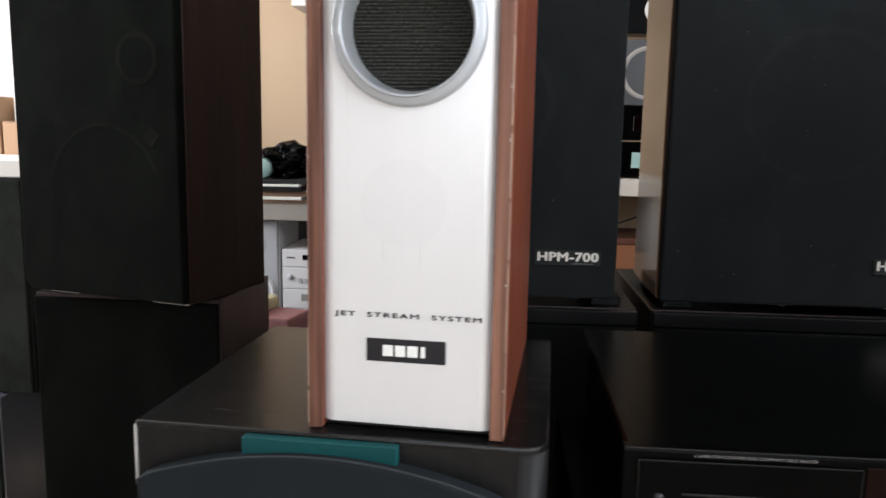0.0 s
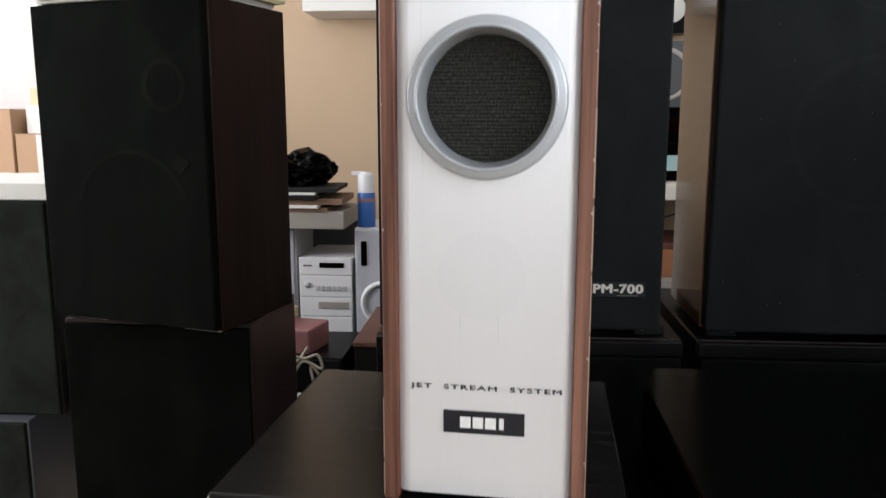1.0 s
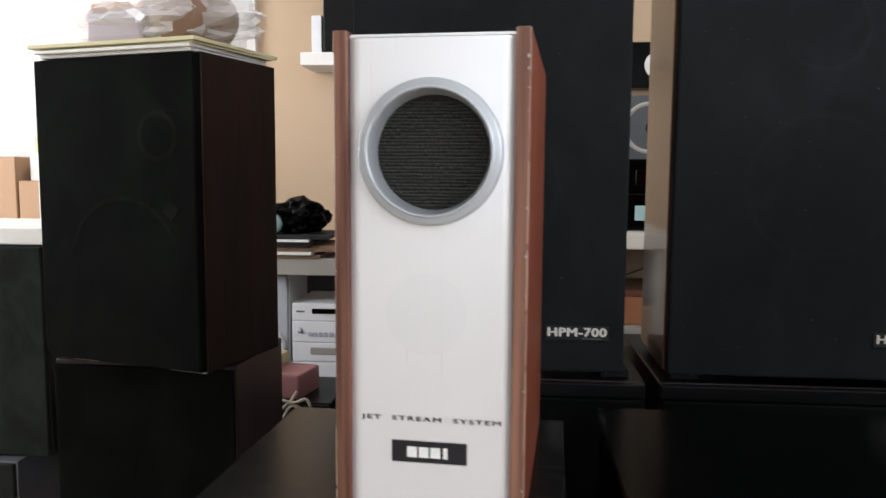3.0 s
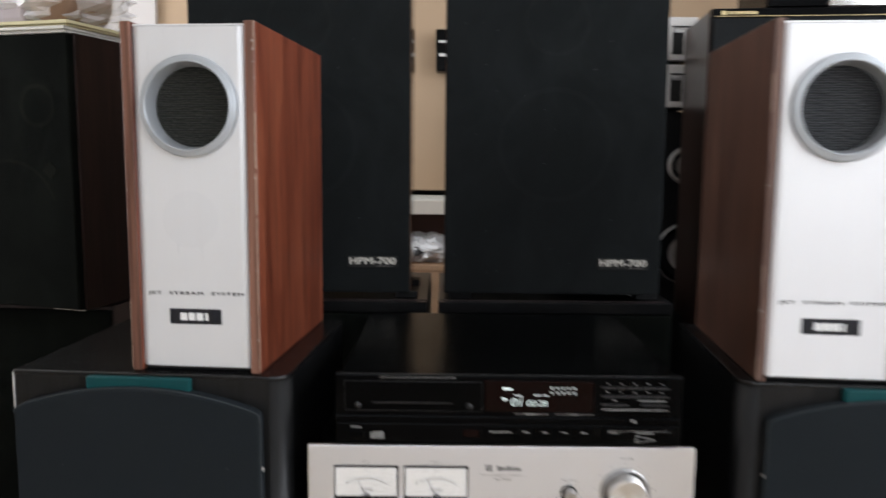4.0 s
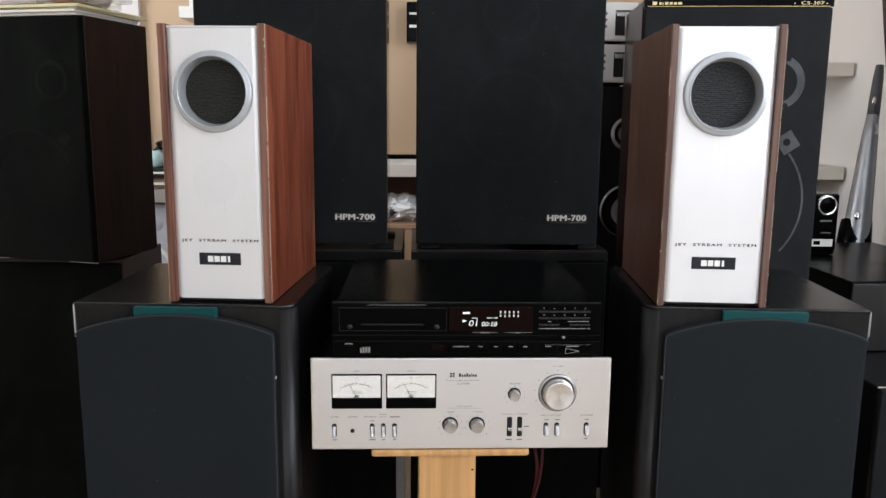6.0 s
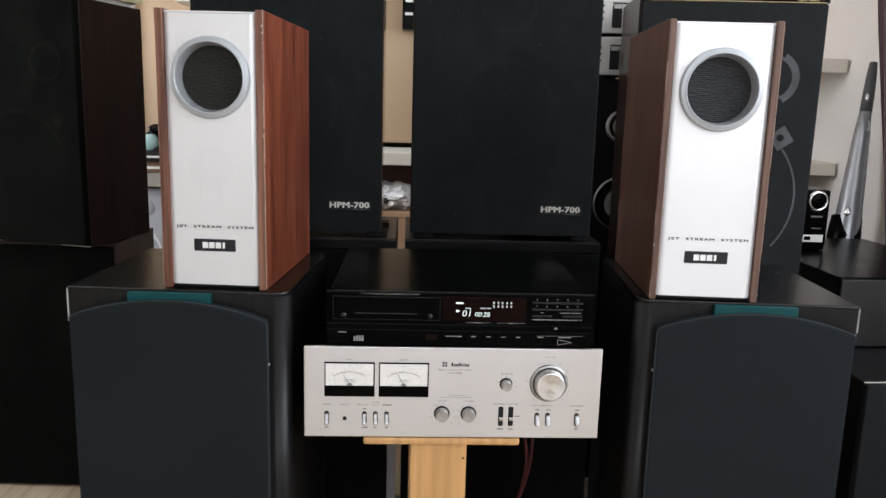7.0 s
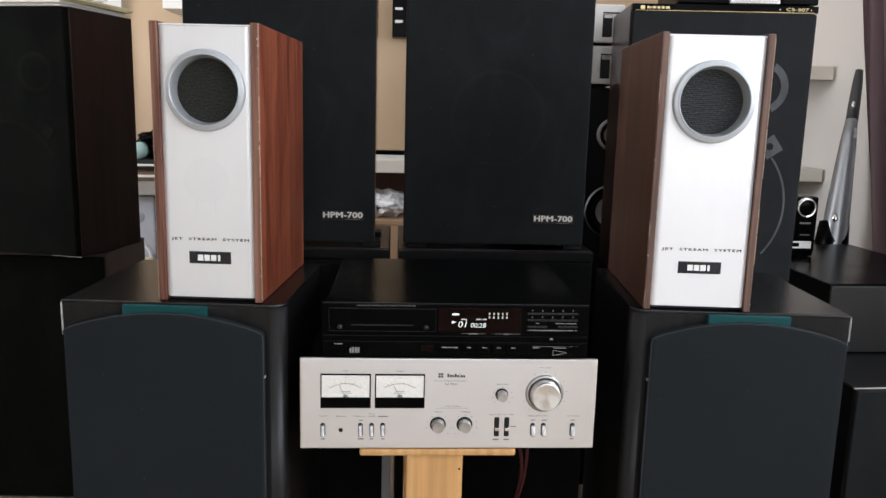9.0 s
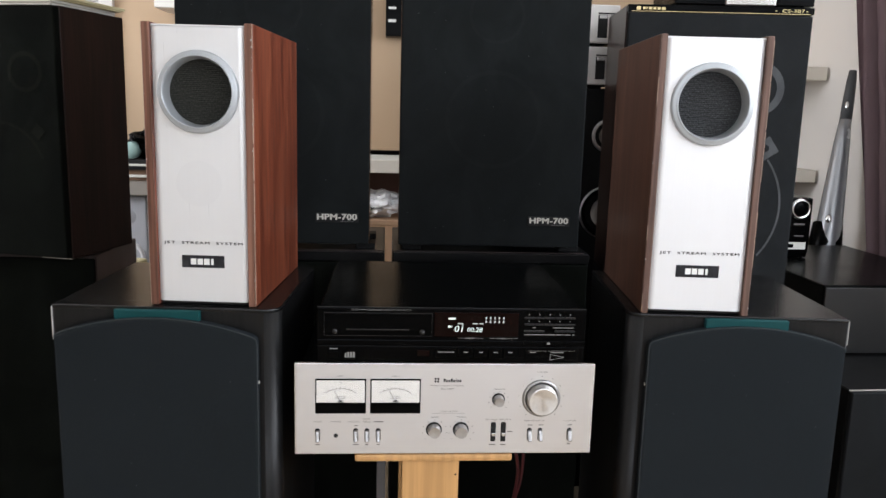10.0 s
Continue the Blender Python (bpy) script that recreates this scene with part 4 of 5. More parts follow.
# ---- disc player on the amplifier ----
def disc_player():
    t = thing("disc_player", pose(0.3030, 0.686, 0.5785, 0, 0, -0.6), "black compact disc player with a lit display, on the amplifier", "disc player")
    W, H, D = 0.3955, 0.085, 0.355
    part("case", box((0.004, 0.012, 0.008), (W - 0.004, D, H - 0.0015), 0.002), "black_metal", t, "black coated steel cover")
    part("front", box((0, 0.0, 0.030), (W, 0.014, H), 0.002, 2), "black_plastic", t, "black front panel")
    part("lower_front", box((0.001, -0.0012, 0.004), (W - 0.001, 0.014, 0.028), 0.0015, 2), "black_plastic", t, "lower black control strip")
    part("ridge", box((0.0, -0.0022, 0.0283), (W, 0.008, 0.0375), 0.0018, 2), "black_plastic", t)
    # lighter strip that draws the highlight along the cover's front edge
    part("cover_lip_glint", box((0.001, 0.0004, H - 0.0004), (W - 0.001, 0.0022, H + 0.0005), 0.0003), "key_grey", t)
    tray = part("disc_tray", box((0.011, -0.002, 0.043), (0.1675, 0.002, 0.0775), 0.0012, 2), "black_plastic", t, "closed disc tray")
    # thin lighter bars that draw the highlights on the tray's edges
    for lo_, hi_ in (((0.011, 0.0428), (0.1675, 0.0433)), ((0.011, 0.0772), (0.1675, 0.0777)), ((0.0108, 0.0433), (0.0113, 0.0772)), ((0.1672, 0.0433), (0.1677, 0.0772))):
        part("tray_edge_glint", box((lo_[0], -0.0026, lo_[1]), (hi_[0], -0.0018, hi_[1]), 0), "key_grey", tray)
    part("tray_groove", box((0.043, -0.0028, 0.0515), (0.134, -0.0018, 0.0532), 0.0003), "key_grey", tray)
    part("tray_line", box((0.012, -0.0025, 0.0555), (0.167, -0.0018, 0.0562), 0), "black_metal", tray)
    for x in (0.0265, 0.153):
        part("screw_cap", lathe([(0.0, -0.0040), (0.0032, -0.0040), (0.0038, -0.0022)], (x, 0, 0.049), 18), "key_grey", tray)
    d = part("display", box((0.1705, -0.0014, 0.0425), (0.2945, 0.002, 0.0790), 0.0006), "display", t, "black display window with a red reflection in its colour")
    bars("display_bar", [(0.191, 0.2015, 0.0685, 0.0712)], -0.0016, "digits", d)
    lettering("track_number", "01", 0.0125, 0.0092, (0.2005, -0.0016, 0.0500), "digits", d, slant=0.15)
    lettering("time_digits", "00:28", 0.0225, 0.0068, (0.2190, -0.0016, 0.0500), "digits", d, slant=0.15)
    play = prism([(0.191, 0.0555), (0.191, 0.0600), (0.1975, 0.0578)], -0.0018, -0.0012)
    part("play_mark", play, "digits", d)
    bars("display_words", [(0.2045, 0.2115, 0.0615, 0.0630), (0.2115, 0.2128, 0.0570, 0.0630), (0.2265, 0.2345, 0.0618, 0.0634), (0.2365, 0.2425, 0.0618, 0.0634)], -0.0016, "digits_dim", d)
    bars("track_calendar", [(0.2465 + 0.0064 * i - 0.0011, 0.2465 + 0.0064 * i + 0.0011, z, z + 0.0033) for i in range(5) for z in (0.0640, 0.0695)], -0.0016, "digits_dim", d)
    lettering("caption", "COMPUTER CONTROLLED COMPACT DISC PLAYER", 0.0865, 0.0022, (0.0505, 0.0, 0.0803), "print_dim", t)
    # number keys
    for r, z in enumerate((0.0735, 0.0635, 0.0535)):
        for i in range(5):
            x = 0.3035 + 0.0152 * i
            if r == 2 and i == 2:
                continue
            k = part("key", box((x, -0.0026, z - 0.0028), (x + 0.0142, 0.001, z - 0.0002), 0.0004), "key_grey", t)
            if r < 2:
                bars("key_mark", [(x + 0.006, x + 0.0075, z + 0.0022, z + 0.0042)], 0.0, "print_dim", k)
    bars("small_print", line_of_bars(0.303, 0.379, 0.0458, 0.0012, 8, RNG) + line_of_bars(0.345, 0.379, 0.0565, 0.0012, 3, RNG) + [(0.316, 0.321, 0.0565, 0.0577), (0.2055, 0.243, 0.0400, 0.0404), (0.252, 0.294, 0.0400, 0.0404), (0.217, 0.230, 0.0393, 0.0408), (0.269, 0.276, 0.0393, 0.0408)], -0.0003, "print_dim", t)
    for i in range(5):
        x = 0.3025 + 0.0155 * i
        k = part("key", box((x, -0.0034, 0.0315), (x + 0.0148, 0.0, 0.0365), 0.0006), "black_plastic", t)
        if i == 2:
            bars("key_mark", [(x + 0.004, x + 0.0085, 0.0325, 0.0355)], -0.0034, "print_dim", k)
    # lower strip
    for x0, x1 in ((0.1715, 0.2060), (0.2065, 0.2290), (0.2295, 0.2510), (0.2515, 0.2725), (0.2730, 0.2945)):
        k = part("button", box((x0, -0.0028, 0.0095), (x1, 0.0, 0.0255), 0.0008), "black_plastic", t)
        c = (x0 + x1) / 2
        w = 0.012 if x0 < 0.18 else 0.0032
        bars("button_mark", [(c - w, c + w, 0.0188, 0.0202)], -0.0028, "print_dim", k)
    k = part("play_button", box((0.3065, -0.0028, 0.0080), (0.3855, 0.0, 0.0260), 0.0008), "black_plastic", t)
    bars("button_mark", [(0.313, 0.322, 0.0195, 0.0208), (0.344, 0.363, 0.0195, 0.0208), (0.312, 0.380, 0.0222, 0.0225)], -0.0028, "print_dim", k)
    tri = bmesh.new()
    o = [(0.3435, 0.0085), (0.3435, 0.0170), (0.3640, 0.0128)]
    for (ax, az), (bx, bz) in zip(o, o[1:] + o[:1]):
        n = Vector((bz - az, 0, ax - bx)).normalized() * 0.0004
        tri.faces.new([tri.verts.new(Vector((x, -0.0031, z)) + s * n) for x, z, s in ((ax, az, -1), (bx, bz, -1), (bx, bz, 1), (ax, az, 1))])
    part("play_triangle", tri, "print_dim", k)
    p = part("power_button", box((0.0155, -0.0030, 0.0095), (0.0335, 0.0, 0.0195), 0.001), "black_plastic", t)
    bars("button_mark", [(0.0185, 0.0305, 0.0222, 0.0236)], -0.0012, "print_dim", p)
    bars("disc_mark", [(0.041, 0.0435, 0.0095, 0.0165), (0.0445, 0.0475, 0.0095, 0.0180), (0.0485, 0.0515, 0.0095, 0.0180), (0.0525, 0.0555, 0.0095, 0.0180)], -0.0012, "print_dim", t)
    part("remote_eye", box((0.1465, -0.0018, 0.0125), (0.1645, -0.001, 0.0215), 0.0003), "display", t)
    for x in (0.03, W - 0.03):
        for y in (0.04, D - 0.04):
            part("foot", lathe([(0.0, 0.0), (0.012, 0.0), (0.013, 0.008), (0.0, 0.008)], (x, y, 0.0), 20, "z"), "black_plastic", t)


disc_player()


# ---- large loudspeakers behind, each on a black one ----
def ring_flat(cx, cz, r0, r1, y, a0=0, a1=360, n=36):
    bm, prev = bmesh.new(), None
    for j in range(n + 1):
        a = radians(a0 + (a1 - a0) * j / n)
        cur = [bm.verts.new((cx + r * math.cos(a), y, cz + r * math.sin(a))) for r in (r0, r1)]
        if prev:
            bm.faces.new((prev[0], cur[0], cur[1], prev[1]))
        prev = cur
    return bm


def big_speaker(m, label, w=0.380, h=0.62):
    t = thing("large_speaker", m, label, "loudspeaker", "pair of large cloth-fronted loudspeakers")
    part("cabinet", box((0.0, 0.028, 0.0), (w, 0.222, h), 0.0015), "hi_gloss", t, "polished walnut cabinet")
    part("baffle", box((0.002, 0.010, 0.004), (w - 0.002, 0.029, h - 0.004), 0.001), "black_soft", t)
    part("grille", box((0.001, -0.006, 0.003), (w - 0.001, 0.0115, h - 0.003), 0.004, 3), "cloth_blue", t, "blue-black cloth grille")
    plate = part("model_plate", box((0.2700, -0.0080, 0.0480), (0.3575, -0.0055, 0.0680), 0.0005), "gap", t, "black plate with silver letters")
    lettering("lettering", "HPM-700", 0.0800, 0.0118, (0.2740, -0.0081, 0.0540), "print_silver", plate, spread=1.06, bold=0.075)
    bars("small_print", [(0.3200, 0.3480, 0.0503, 0.0511)], -0.0081, "print_grey", plate)
    part("driver_outline", ring_flat(0.190, 0.264, 0.090, 0.099, -0.0064), "cloth_blue_ghost", t)
    part("driver_outline", ring_flat(0.190, 0.470, 0.050, 0.056, -0.0064), "cloth_blue_ghost", t)
    rng = random.Random(21)
    bm = bmesh.new()
    for _ in range(22):
        x, z, e = rng.uniform(0.01, w - 0.01), rng.uniform(0.02, h - 0.05), rng.uniform(0.0003, 0.0008)
        rbox(bm, (x - e, -0.0064, z - e), (x + e, -0.0059, z + e * rng.uniform(0.8, 2)), 0)
    for _ in range(10):
        x, e = rng.uniform(0.01, w - 0.01), rng.uniform(0.0006, 0.0014)
        rbox(bm, (x - e, -0.0062, 0.0026), (x + e, -0.002, 0.0034), 0)
    tagged(part("dust_specks", bm, "cloth_grey_ghost", t, "pale dust specks"), kind="stuff")
    return t


LIFT = 0.6665
big_speaker(pose(-0.0135, 1.180, LIFT, 0, 0, 0.6), "large loudspeaker with blue-black cloth front and walnut cabinet")
big_speaker(pose(0.4255, 1.184, LIFT, 0, 0, -0.8), "large loudspeaker with blue-black cloth front and polished side")


def lower_speaker(x0, x1, label):
    t = thing("lower_speaker", pose(x0, 1.168, FLOOR), label, "loudspeaker", "black loudspeakers underneath")
    w, h = x1 - x0, 0.655 - FLOOR
    part("cabinet", box((0, 0.02, 0), (w, 0.35, h), 0.003, 2), "black_box", t)
    part("grille", box((0.004, 0.0, 0.01), (w - 0.004, 0.02, h - 0.022), 0.003, 2), "cloth_green", t)
    part("top_lip", box((0.002, 0.004, h - 0.020), (w - 0.002, 0.02, h - 0.001), 0.001), "black_box", t)
    part("worn_edge", box((0.01, 0.0185, h - 0.0012), (w - 0.01, 0.0215, h + 0.0006), 0), "rosewood_dull", t)
    for x in (0.02, w - 0.06):
        part("felt_pad", box((x, 0.04, h), (x + 0.04, 0.08, h + 0.0115), 0.001), "black_soft", t)
        part("felt_pad", box((x, 0.17, h), (x + 0.04, 0.21, h + 0.0115), 0.001), "black_soft", t)


lower_speaker(-0.02, 0.398, "black loudspeaker lying under the large one")
lower_speaker(0.416, 0.832, "black loudspeaker with chipped top edge under the large one")


# ---- stacked dark rosewood loudspeakers ----
up = thing("rosewood_speaker", pose(-0.349, 1.450, 0.572, 0, 0, -16), "dark rosewood loudspeaker with a green-black cloth grille, on another", "loudspeaker", "stacked rosewood loudspeakers")
UW, UD, UH = 0.378, 0.255, 0.585
part("cabinet", box((-UW, 0.018, 0.0), (0.0, UD, UH), 0.002), "rosewood", up)
ol = [(-UW + 0.002, UH - 0.004), (-0.003, UH - 0.004), (-0.003, 0.004)]
for j in range(7):
    a = math.pi / 2 * j / 6
    ol.append((-UW + 0.027 - 0.025 * math.sin(a), 0.029 - 0.025 * math.cos(a)))
part("grille", prism(ol, 0.0, 0.019, 0.004), "cloth_green", up, "green-black cloth with faint driver outlines")
part("driver_outline", ring_flat(-0.086, 0.436, 0.036, 0.046, -0.0005), "cloth_ghost", up)
bk = box((-0.014, -0.0008, -0.014), (0.014, 0.001, 0.014), 0)
bmesh.ops.transform(bk, matrix=pose(-0.060, 0, 0.301, 0, 40, 0), verts=bk.verts)
part("driver_bracket", bk, "cloth_ghost", up)
part("driver_outline", ring_flat(-0.170, 0.195, 0.122, 0.129, -0.0005, 20, 165), "cloth_ghost", up)
part("worn_edge", box((-0.085, 0.0165, -0.0008), (-0.004, 0.0195, 0.0012), 0), "grey_worn", up, "bare scraped lower edge")
part("worn_edge", box((-0.33, 0.0165, -0.0008), (-0.26, 0.0195, 0.0012), 0), "grey_worn", up)

lo = thing("rosewood_speaker", pose(-0.322, 1.538, FLOOR, 0, 0, -3), "plum-brown loudspeaker with black cloth front, standing on the floor", "loudspeaker", "stacked rosewood loudspeakers")
LH = 0.566 - FLOOR
part("cabinet", box((-0.380, 0.010, 0.0), (0.0, 0.275, LH), 0.002), "rosewood_dull", lo)
part("grille", box((-0.378, 0.0, 0.008), (-0.002, 0.0110, LH - 0.008), 0.004, 2), "cloth_green", lo)
for x in (-0.30, -0.1):
    part("rubber_pad", box((x, 0.08, LH), (x + 0.03, 0.11, LH + 0.006), 0.001), "black_soft", lo)
    part("rubber_pad", box((x, 0.22, LH), (x + 0.03, 0.25, LH + 0.006), 0.001), "black_soft", lo)

# magazines and a wrapped bundle on top
mag = thing("magazine_pile", pose(-0.349, 1.450, 0.572 + UH, 0, 0, -16), "untidy pile of yellowed magazines on the rosewood loudspeaker", "magazines")
for i, (x0, x1, y0, y1, z, h, mt, turn) in enumerate(((-0.365, -0.012, 0.006, 0.235, 0.0, 0.006, "paper", 0.0), (-0.36, -0.006, -0.004, 0.24, 0.006, 0.006, "paper", 1.2), (-0.352, -0.002, 0.0, 0.245, 0.012, 0.004, "paper_yellow", -1.0), (-0.375, 0.006, -0.008, 0.262, 0.016, 0.007, "paper_yellow", 0.8))):
    bm = box((x0, y0, z), (x1, y1, z + h), 0.0008)
    bmesh.ops.transform(bm, matrix=pose(0, 0, 0, 0, 0, turn), verts=bm.verts)
    part("magazine", bm, mt, mag)
bag = thing("wrapped_bundle", pose(-0.349, 1.450, 0.572 + UH + 0.0232, 0, 0, -16), "crumpled clear plastic bag with beige parcels inside, on magazines", "plastic bag")
part("film", blob((-0.16, 0.135, 0.052), (0.19, 0.11, 0.056), 0.33, 1.7, 4), "film", bag, "crumpled clear film")
part("parcel", box((-0.285, 0.04, 0.008), (-0.145, 0.18, 0.066), 0.010, 2), "lilac", bag, "lilac-grey flat packet")
part("parcel", box((-0.280, 0.05, 0.066), (-0.150, 0.17, 0.084), 0.006, 2), "card", bag)
part("roll", lathe([(0.0, 0.04), (0.050, 0.04), (0.056, 0.05), (0.056, 0.17), (0.050, 0.18), (0.0, 0.18)], (-0.082, 0, 0.058), 28), "paper_brown", bag, "round beige roll")


# ---- boxes beside the stack ----
def plain_speaker(name, x0, x1, y0, y1, z0, z1, label, front="cloth_green", group="", yaw=0.0, body="black_box"):
    t = thing(name, pose(x0, y0, z0, 0, 0, yaw), label, "loudspeaker", group)
    part("cabinet", box((0, 0.012, 0), (x1 - x0, y1 - y0, z1 - z0), 0.003, 2), body, t)
    part("grille", box((0.004, 0.0, 0.004), (x1 - x0 - 0.004, 0.013, z1 - z0 - 0.004), 0.003, 2), front, t)
    return t


plain_speaker("box_speaker", -1.28, -0.842, 1.76, 2.08, 0.280, 0.775, "tall black cloth-fronted loudspeaker with dusty specks", "cloth_olive", group="boxes beside the stack")
plain_speaker("box_speaker", -1.30, -0.905, 1.72, 2.08, FLOOR, 0.280, "low black cabinet with a bluish sheen in its colour, carrying a taller loudspeaker", "cloth_olive", group="boxes beside the stack", body="black_sheen")
tagged(part("white_board", box((-1.29, 1.77, 0.775), (-0.84, 2.09, 0.813), 0.002), "shelf"), "white board lying on a black loudspeaker", "board")
tagged(part("coiled_cable", tube([(-0.80 + 0.05 * math.cos(0.7 * k), 1.72 + 0.05 * math.sin(0.7 * k), FLOOR + 0.008 + 0.004 * k) for k in range(20)] + [(-0.70, 1.68, FLOOR + 0.12), (-0.69, 1.70, FLOOR + 0.02), (-0.68, 1.80, FLOOR + 0.008)], 0.006), "wire_black"), "black cable coiled on the floor", "cable")
for x0, x1, z1, lab in ((-1.95, -1.53, 0.985, "brown cardboard carton on a pale cupboard"), (-1.52, -1.33, 0.90, "smaller brown carton beside a larger one")):
    c = thing("carton", pose(x0, 2.72, 0.70), lab, "carton", "cartons")
    part("box", box((0, 0, 0), (x1 - x0, 0.3, z1 - 0.70), 0.002), "card", c)
    part("flap", box((0.001, 0.0, z1 - 0.70), ((x1 - x0) - 0.001, 0.148, z1 - 0.697), 0), "card", c)
    part("flap", box((0.001, 0.152, z1 - 0.70), ((x1 - x0) - 0.001, 0.30, z1 - 0.697), 0), "card", c)
    part("tape", box(((x1 - x0) / 2 - 0.02, -0.0012, 0.0), ((x1 - x0) / 2 + 0.02, 0.0, z1 - 0.70), 0), "paper", c)
tagged(part("white_box", box((-1.50, 2.76, 0.9032), (-1.34, 2.96, 1.0), 0.002), "shelf"), "white box on the small carton", "box")
tagged(part("cream_box", box((-1.49, 2.78, 1.0), (-1.35, 2.95, 1.06), 0.002), "paper_yellow"), "cream paper packet on a white box", "packet")
cup = thing("cupboard", pose(-2.05, 2.68, FLOOR + 0.05), "pale cupboard with two doors carrying cartons", "cupboard")
part("body", box((0, 0.02, -0.05), (0.78, 0.46, 0.75), 0.002), "shelf", cup)
for x in (0.004, 0.394):
    dr = part("door", box((x, 0.0, 0.03), (x + 0.382, 0.0195, 0.74), 0.002), "shelf", cup)
    part("handle", box((x + 0.18, -0.02, 0.62), (x + 0.2, -0.001, 0.70), 0.003, 2), "chrome", dr)

# ---- along the beige wall ----
SHY, SHZ = 2.60, 0.752
longshelf = thing("long_shelf", pose(0, SHY, 0), "long white shelf board fixed along the beige wall", "shelf")
part("board", box((0.16, 0.0, SHZ - 0.050), (2.128, 0.596, SHZ), 0.002), "shelf_beige", longshelf)
part("upright", box((0.17, 0.03, FLOOR), (0.21, 0.59, SHZ - 0.050), 0.002), "shelf", longshelf)
part("upright", box((1.42, 0.03, FLOOR), (1.46, 0.59, SHZ - 0.050), 0.002), "shelf", longshelf)
us = thing("upper_shelf", pose(0, SHY, 0), "short white shelf board in the corner by the curtain", "shelf")
part("board", box((1.55, 0.0, 1.105), (2.128, 0.596, 1.157), 0.002), "shelf_beige", us)
part("bracket", box((1.60, 0.30, 0.98), (1.62, 0.596, 1.105), 0.002), "shelf", us)
part("bracket", box((2.05, 0.30, 0.98), (2.07, 0.596, 1.105), 0.002), "shelf", us)

ws = thing("wall_shelf", pose(-0.568, 2.98, 0), "thick white wall shelf carrying a black loudspeaker", "shelf")
part("board", box((0.0, 0.0, 1.335), (0.62, 0.218, 1.383), 0.002), "shelf", ws)
bs = plain_speaker("bookshelf_speaker", -0.485, -0.25, 2.99, 3.18, 1.383, 1.72, "small black loudspeaker on a white wall shelf", "black_box")
bars("maker_bar", [(0.06, 0.10, 0.055, 0.066)], 0.0, "print_grey", bs)
tagged(part("white_case", box((-0.53, 3.0, 1.383), (-0.492, 3.16, 1.52), 0.004, 2), "ivory"), "narrow white case beside a black loudspeaker", "case")

hung = thing("wall_panel", pose(0.385, 3.10, 1.262), "black electrical panel with pale labels on the beige wall", "panel")
part("body", box((0, 0, 0), (0.46, 0.098, 0.17), 0.004, 2), "black_plastic", hung)
part("dial", lathe([(0, -0.003), (0.045, -0.003), (0.05, 0.001)], (0.375, 0, 0.085), 28), "paper", hung, "round pale dial")
part("label", box((0.188, -0.002, 0.041), (0.258, 0.001, 0.101), 0), "paper", hung, "square pale label")
part("label_mark", ring_flat(0.223, 0.071, 0.010, 0.016, -0.0024, 30, 330), "print_dark", hung)
bars("label_print", [(0.194, 0.199, 0.05, 0.092), (0.246, 0.251, 0.05, 0.092)], -0.0022, "print_grey", hung)
bars("switch_mark", [(0.012, 0.045, 0.115, 0.125), (0.012, 0.045, 0.06, 0.072)], 0.0, "print_white", hung)

# things on the long shelf
cs = thing("horn_speaker", pose(0.585, 2.84, 0.99), "grey loudspeaker with one bare pale cone, on black units", "loudspeaker")
part("cabinet", box((0, 0, 0), (0.27, 0.22, 0.22), 0.004, 2), "horn_grey", cs)
part("dust_cap", lathe([(0.0, -0.004), (0.012, -0.002), (0.018, 0.004)], (0.105, 0, 0.11), 24), "gap", cs)
for x, z in ((0.016, 0.02), (0.016, 0.2), (0.194, 0.02), (0.194, 0.2)):
    part("screw", lathe([(0, -0.002), (0.004, -0.002), (0.005, 0.001)], (x, 0, z), 12), "gap", cs)
part("cone", lathe([(0.0, 0.006), (0.018, 0.002), (0.022, 0.03), (0.072, 0.002), (0.080, -0.004), (0.088, -0.003), (0.09, 0.001)], (0.105, 0, 0.11), 32), "cone", cs, "pale paper cone")
for z0, z1, nm, lab in ((0.752, 0.870, "tape_deck", "black tape deck with a blue-green window"), (0.870, 0.99, "tuner", "dark tuner under a small loudspeaker")):
    d = thing(nm, pose(0.54, 2.72, z0), lab, "audio unit", "black units on the long shelf")
    part("case", box((0, 0.012, 0.006), (0.43, 0.34, z1 - z0), 0.002), "black_metal", d)
    part("front", box((0, 0, 0.006), (0.43, 0.0125, z1 - z0 - 0.001), 0.002), "black_plastic", d)
    part("window", box((0.09, -0.002, 0.035), (0.22, 0.001, 0.085), 0.001), "cyan" if nm == "tape_deck" else "display", d)
    for x in (0.02, 0.39):
        part("foot", box((x, 0.03, 0), (x + 0.025, 0.06, 0.006), 0.001), "black_soft", d)
        part("foot", box((x, 0.28, 0), (x + 0.025, 0.31, 0.006), 0.001), "black_soft", d)
pp = thing("paper_sheaf", pose(0.22, 2.62, SHZ), "loose white papers and a black pen case on the shelf", "papers")
for i in range(4):
    bm = box((0.0, 0.0, 0.004 * i), (0.27 - 0.02 * i, 0.21, 0.004 * i + 0.0035), 0.0006)
    bmesh.ops.transform(bm, matrix=pose(0.01 * i, 0.006 * i, 0, 0, 0, 4 * i - 5), verts=bm.verts)
    part("sheet", bm, "paper", pp)
part("pen_case", box((0.06, 0.05, 0.016), (0.26, 0.09, 0.034), 0.006, 2), "black_plastic", pp)

# below the long shelf
ob_ = thing("orange_box", pose(0.50, 2.66, 0.445), "orange-brown box on a white crate under the shelf", "box")
part("box", box((0, 0, 0), (0.36, 0.3, 0.095), 0.003), "orange", ob_)
part("lid", box((-0.003, -0.003, 0.095), (0.363, 0.303, 0.115), 0.003), "brown_red", ob_)
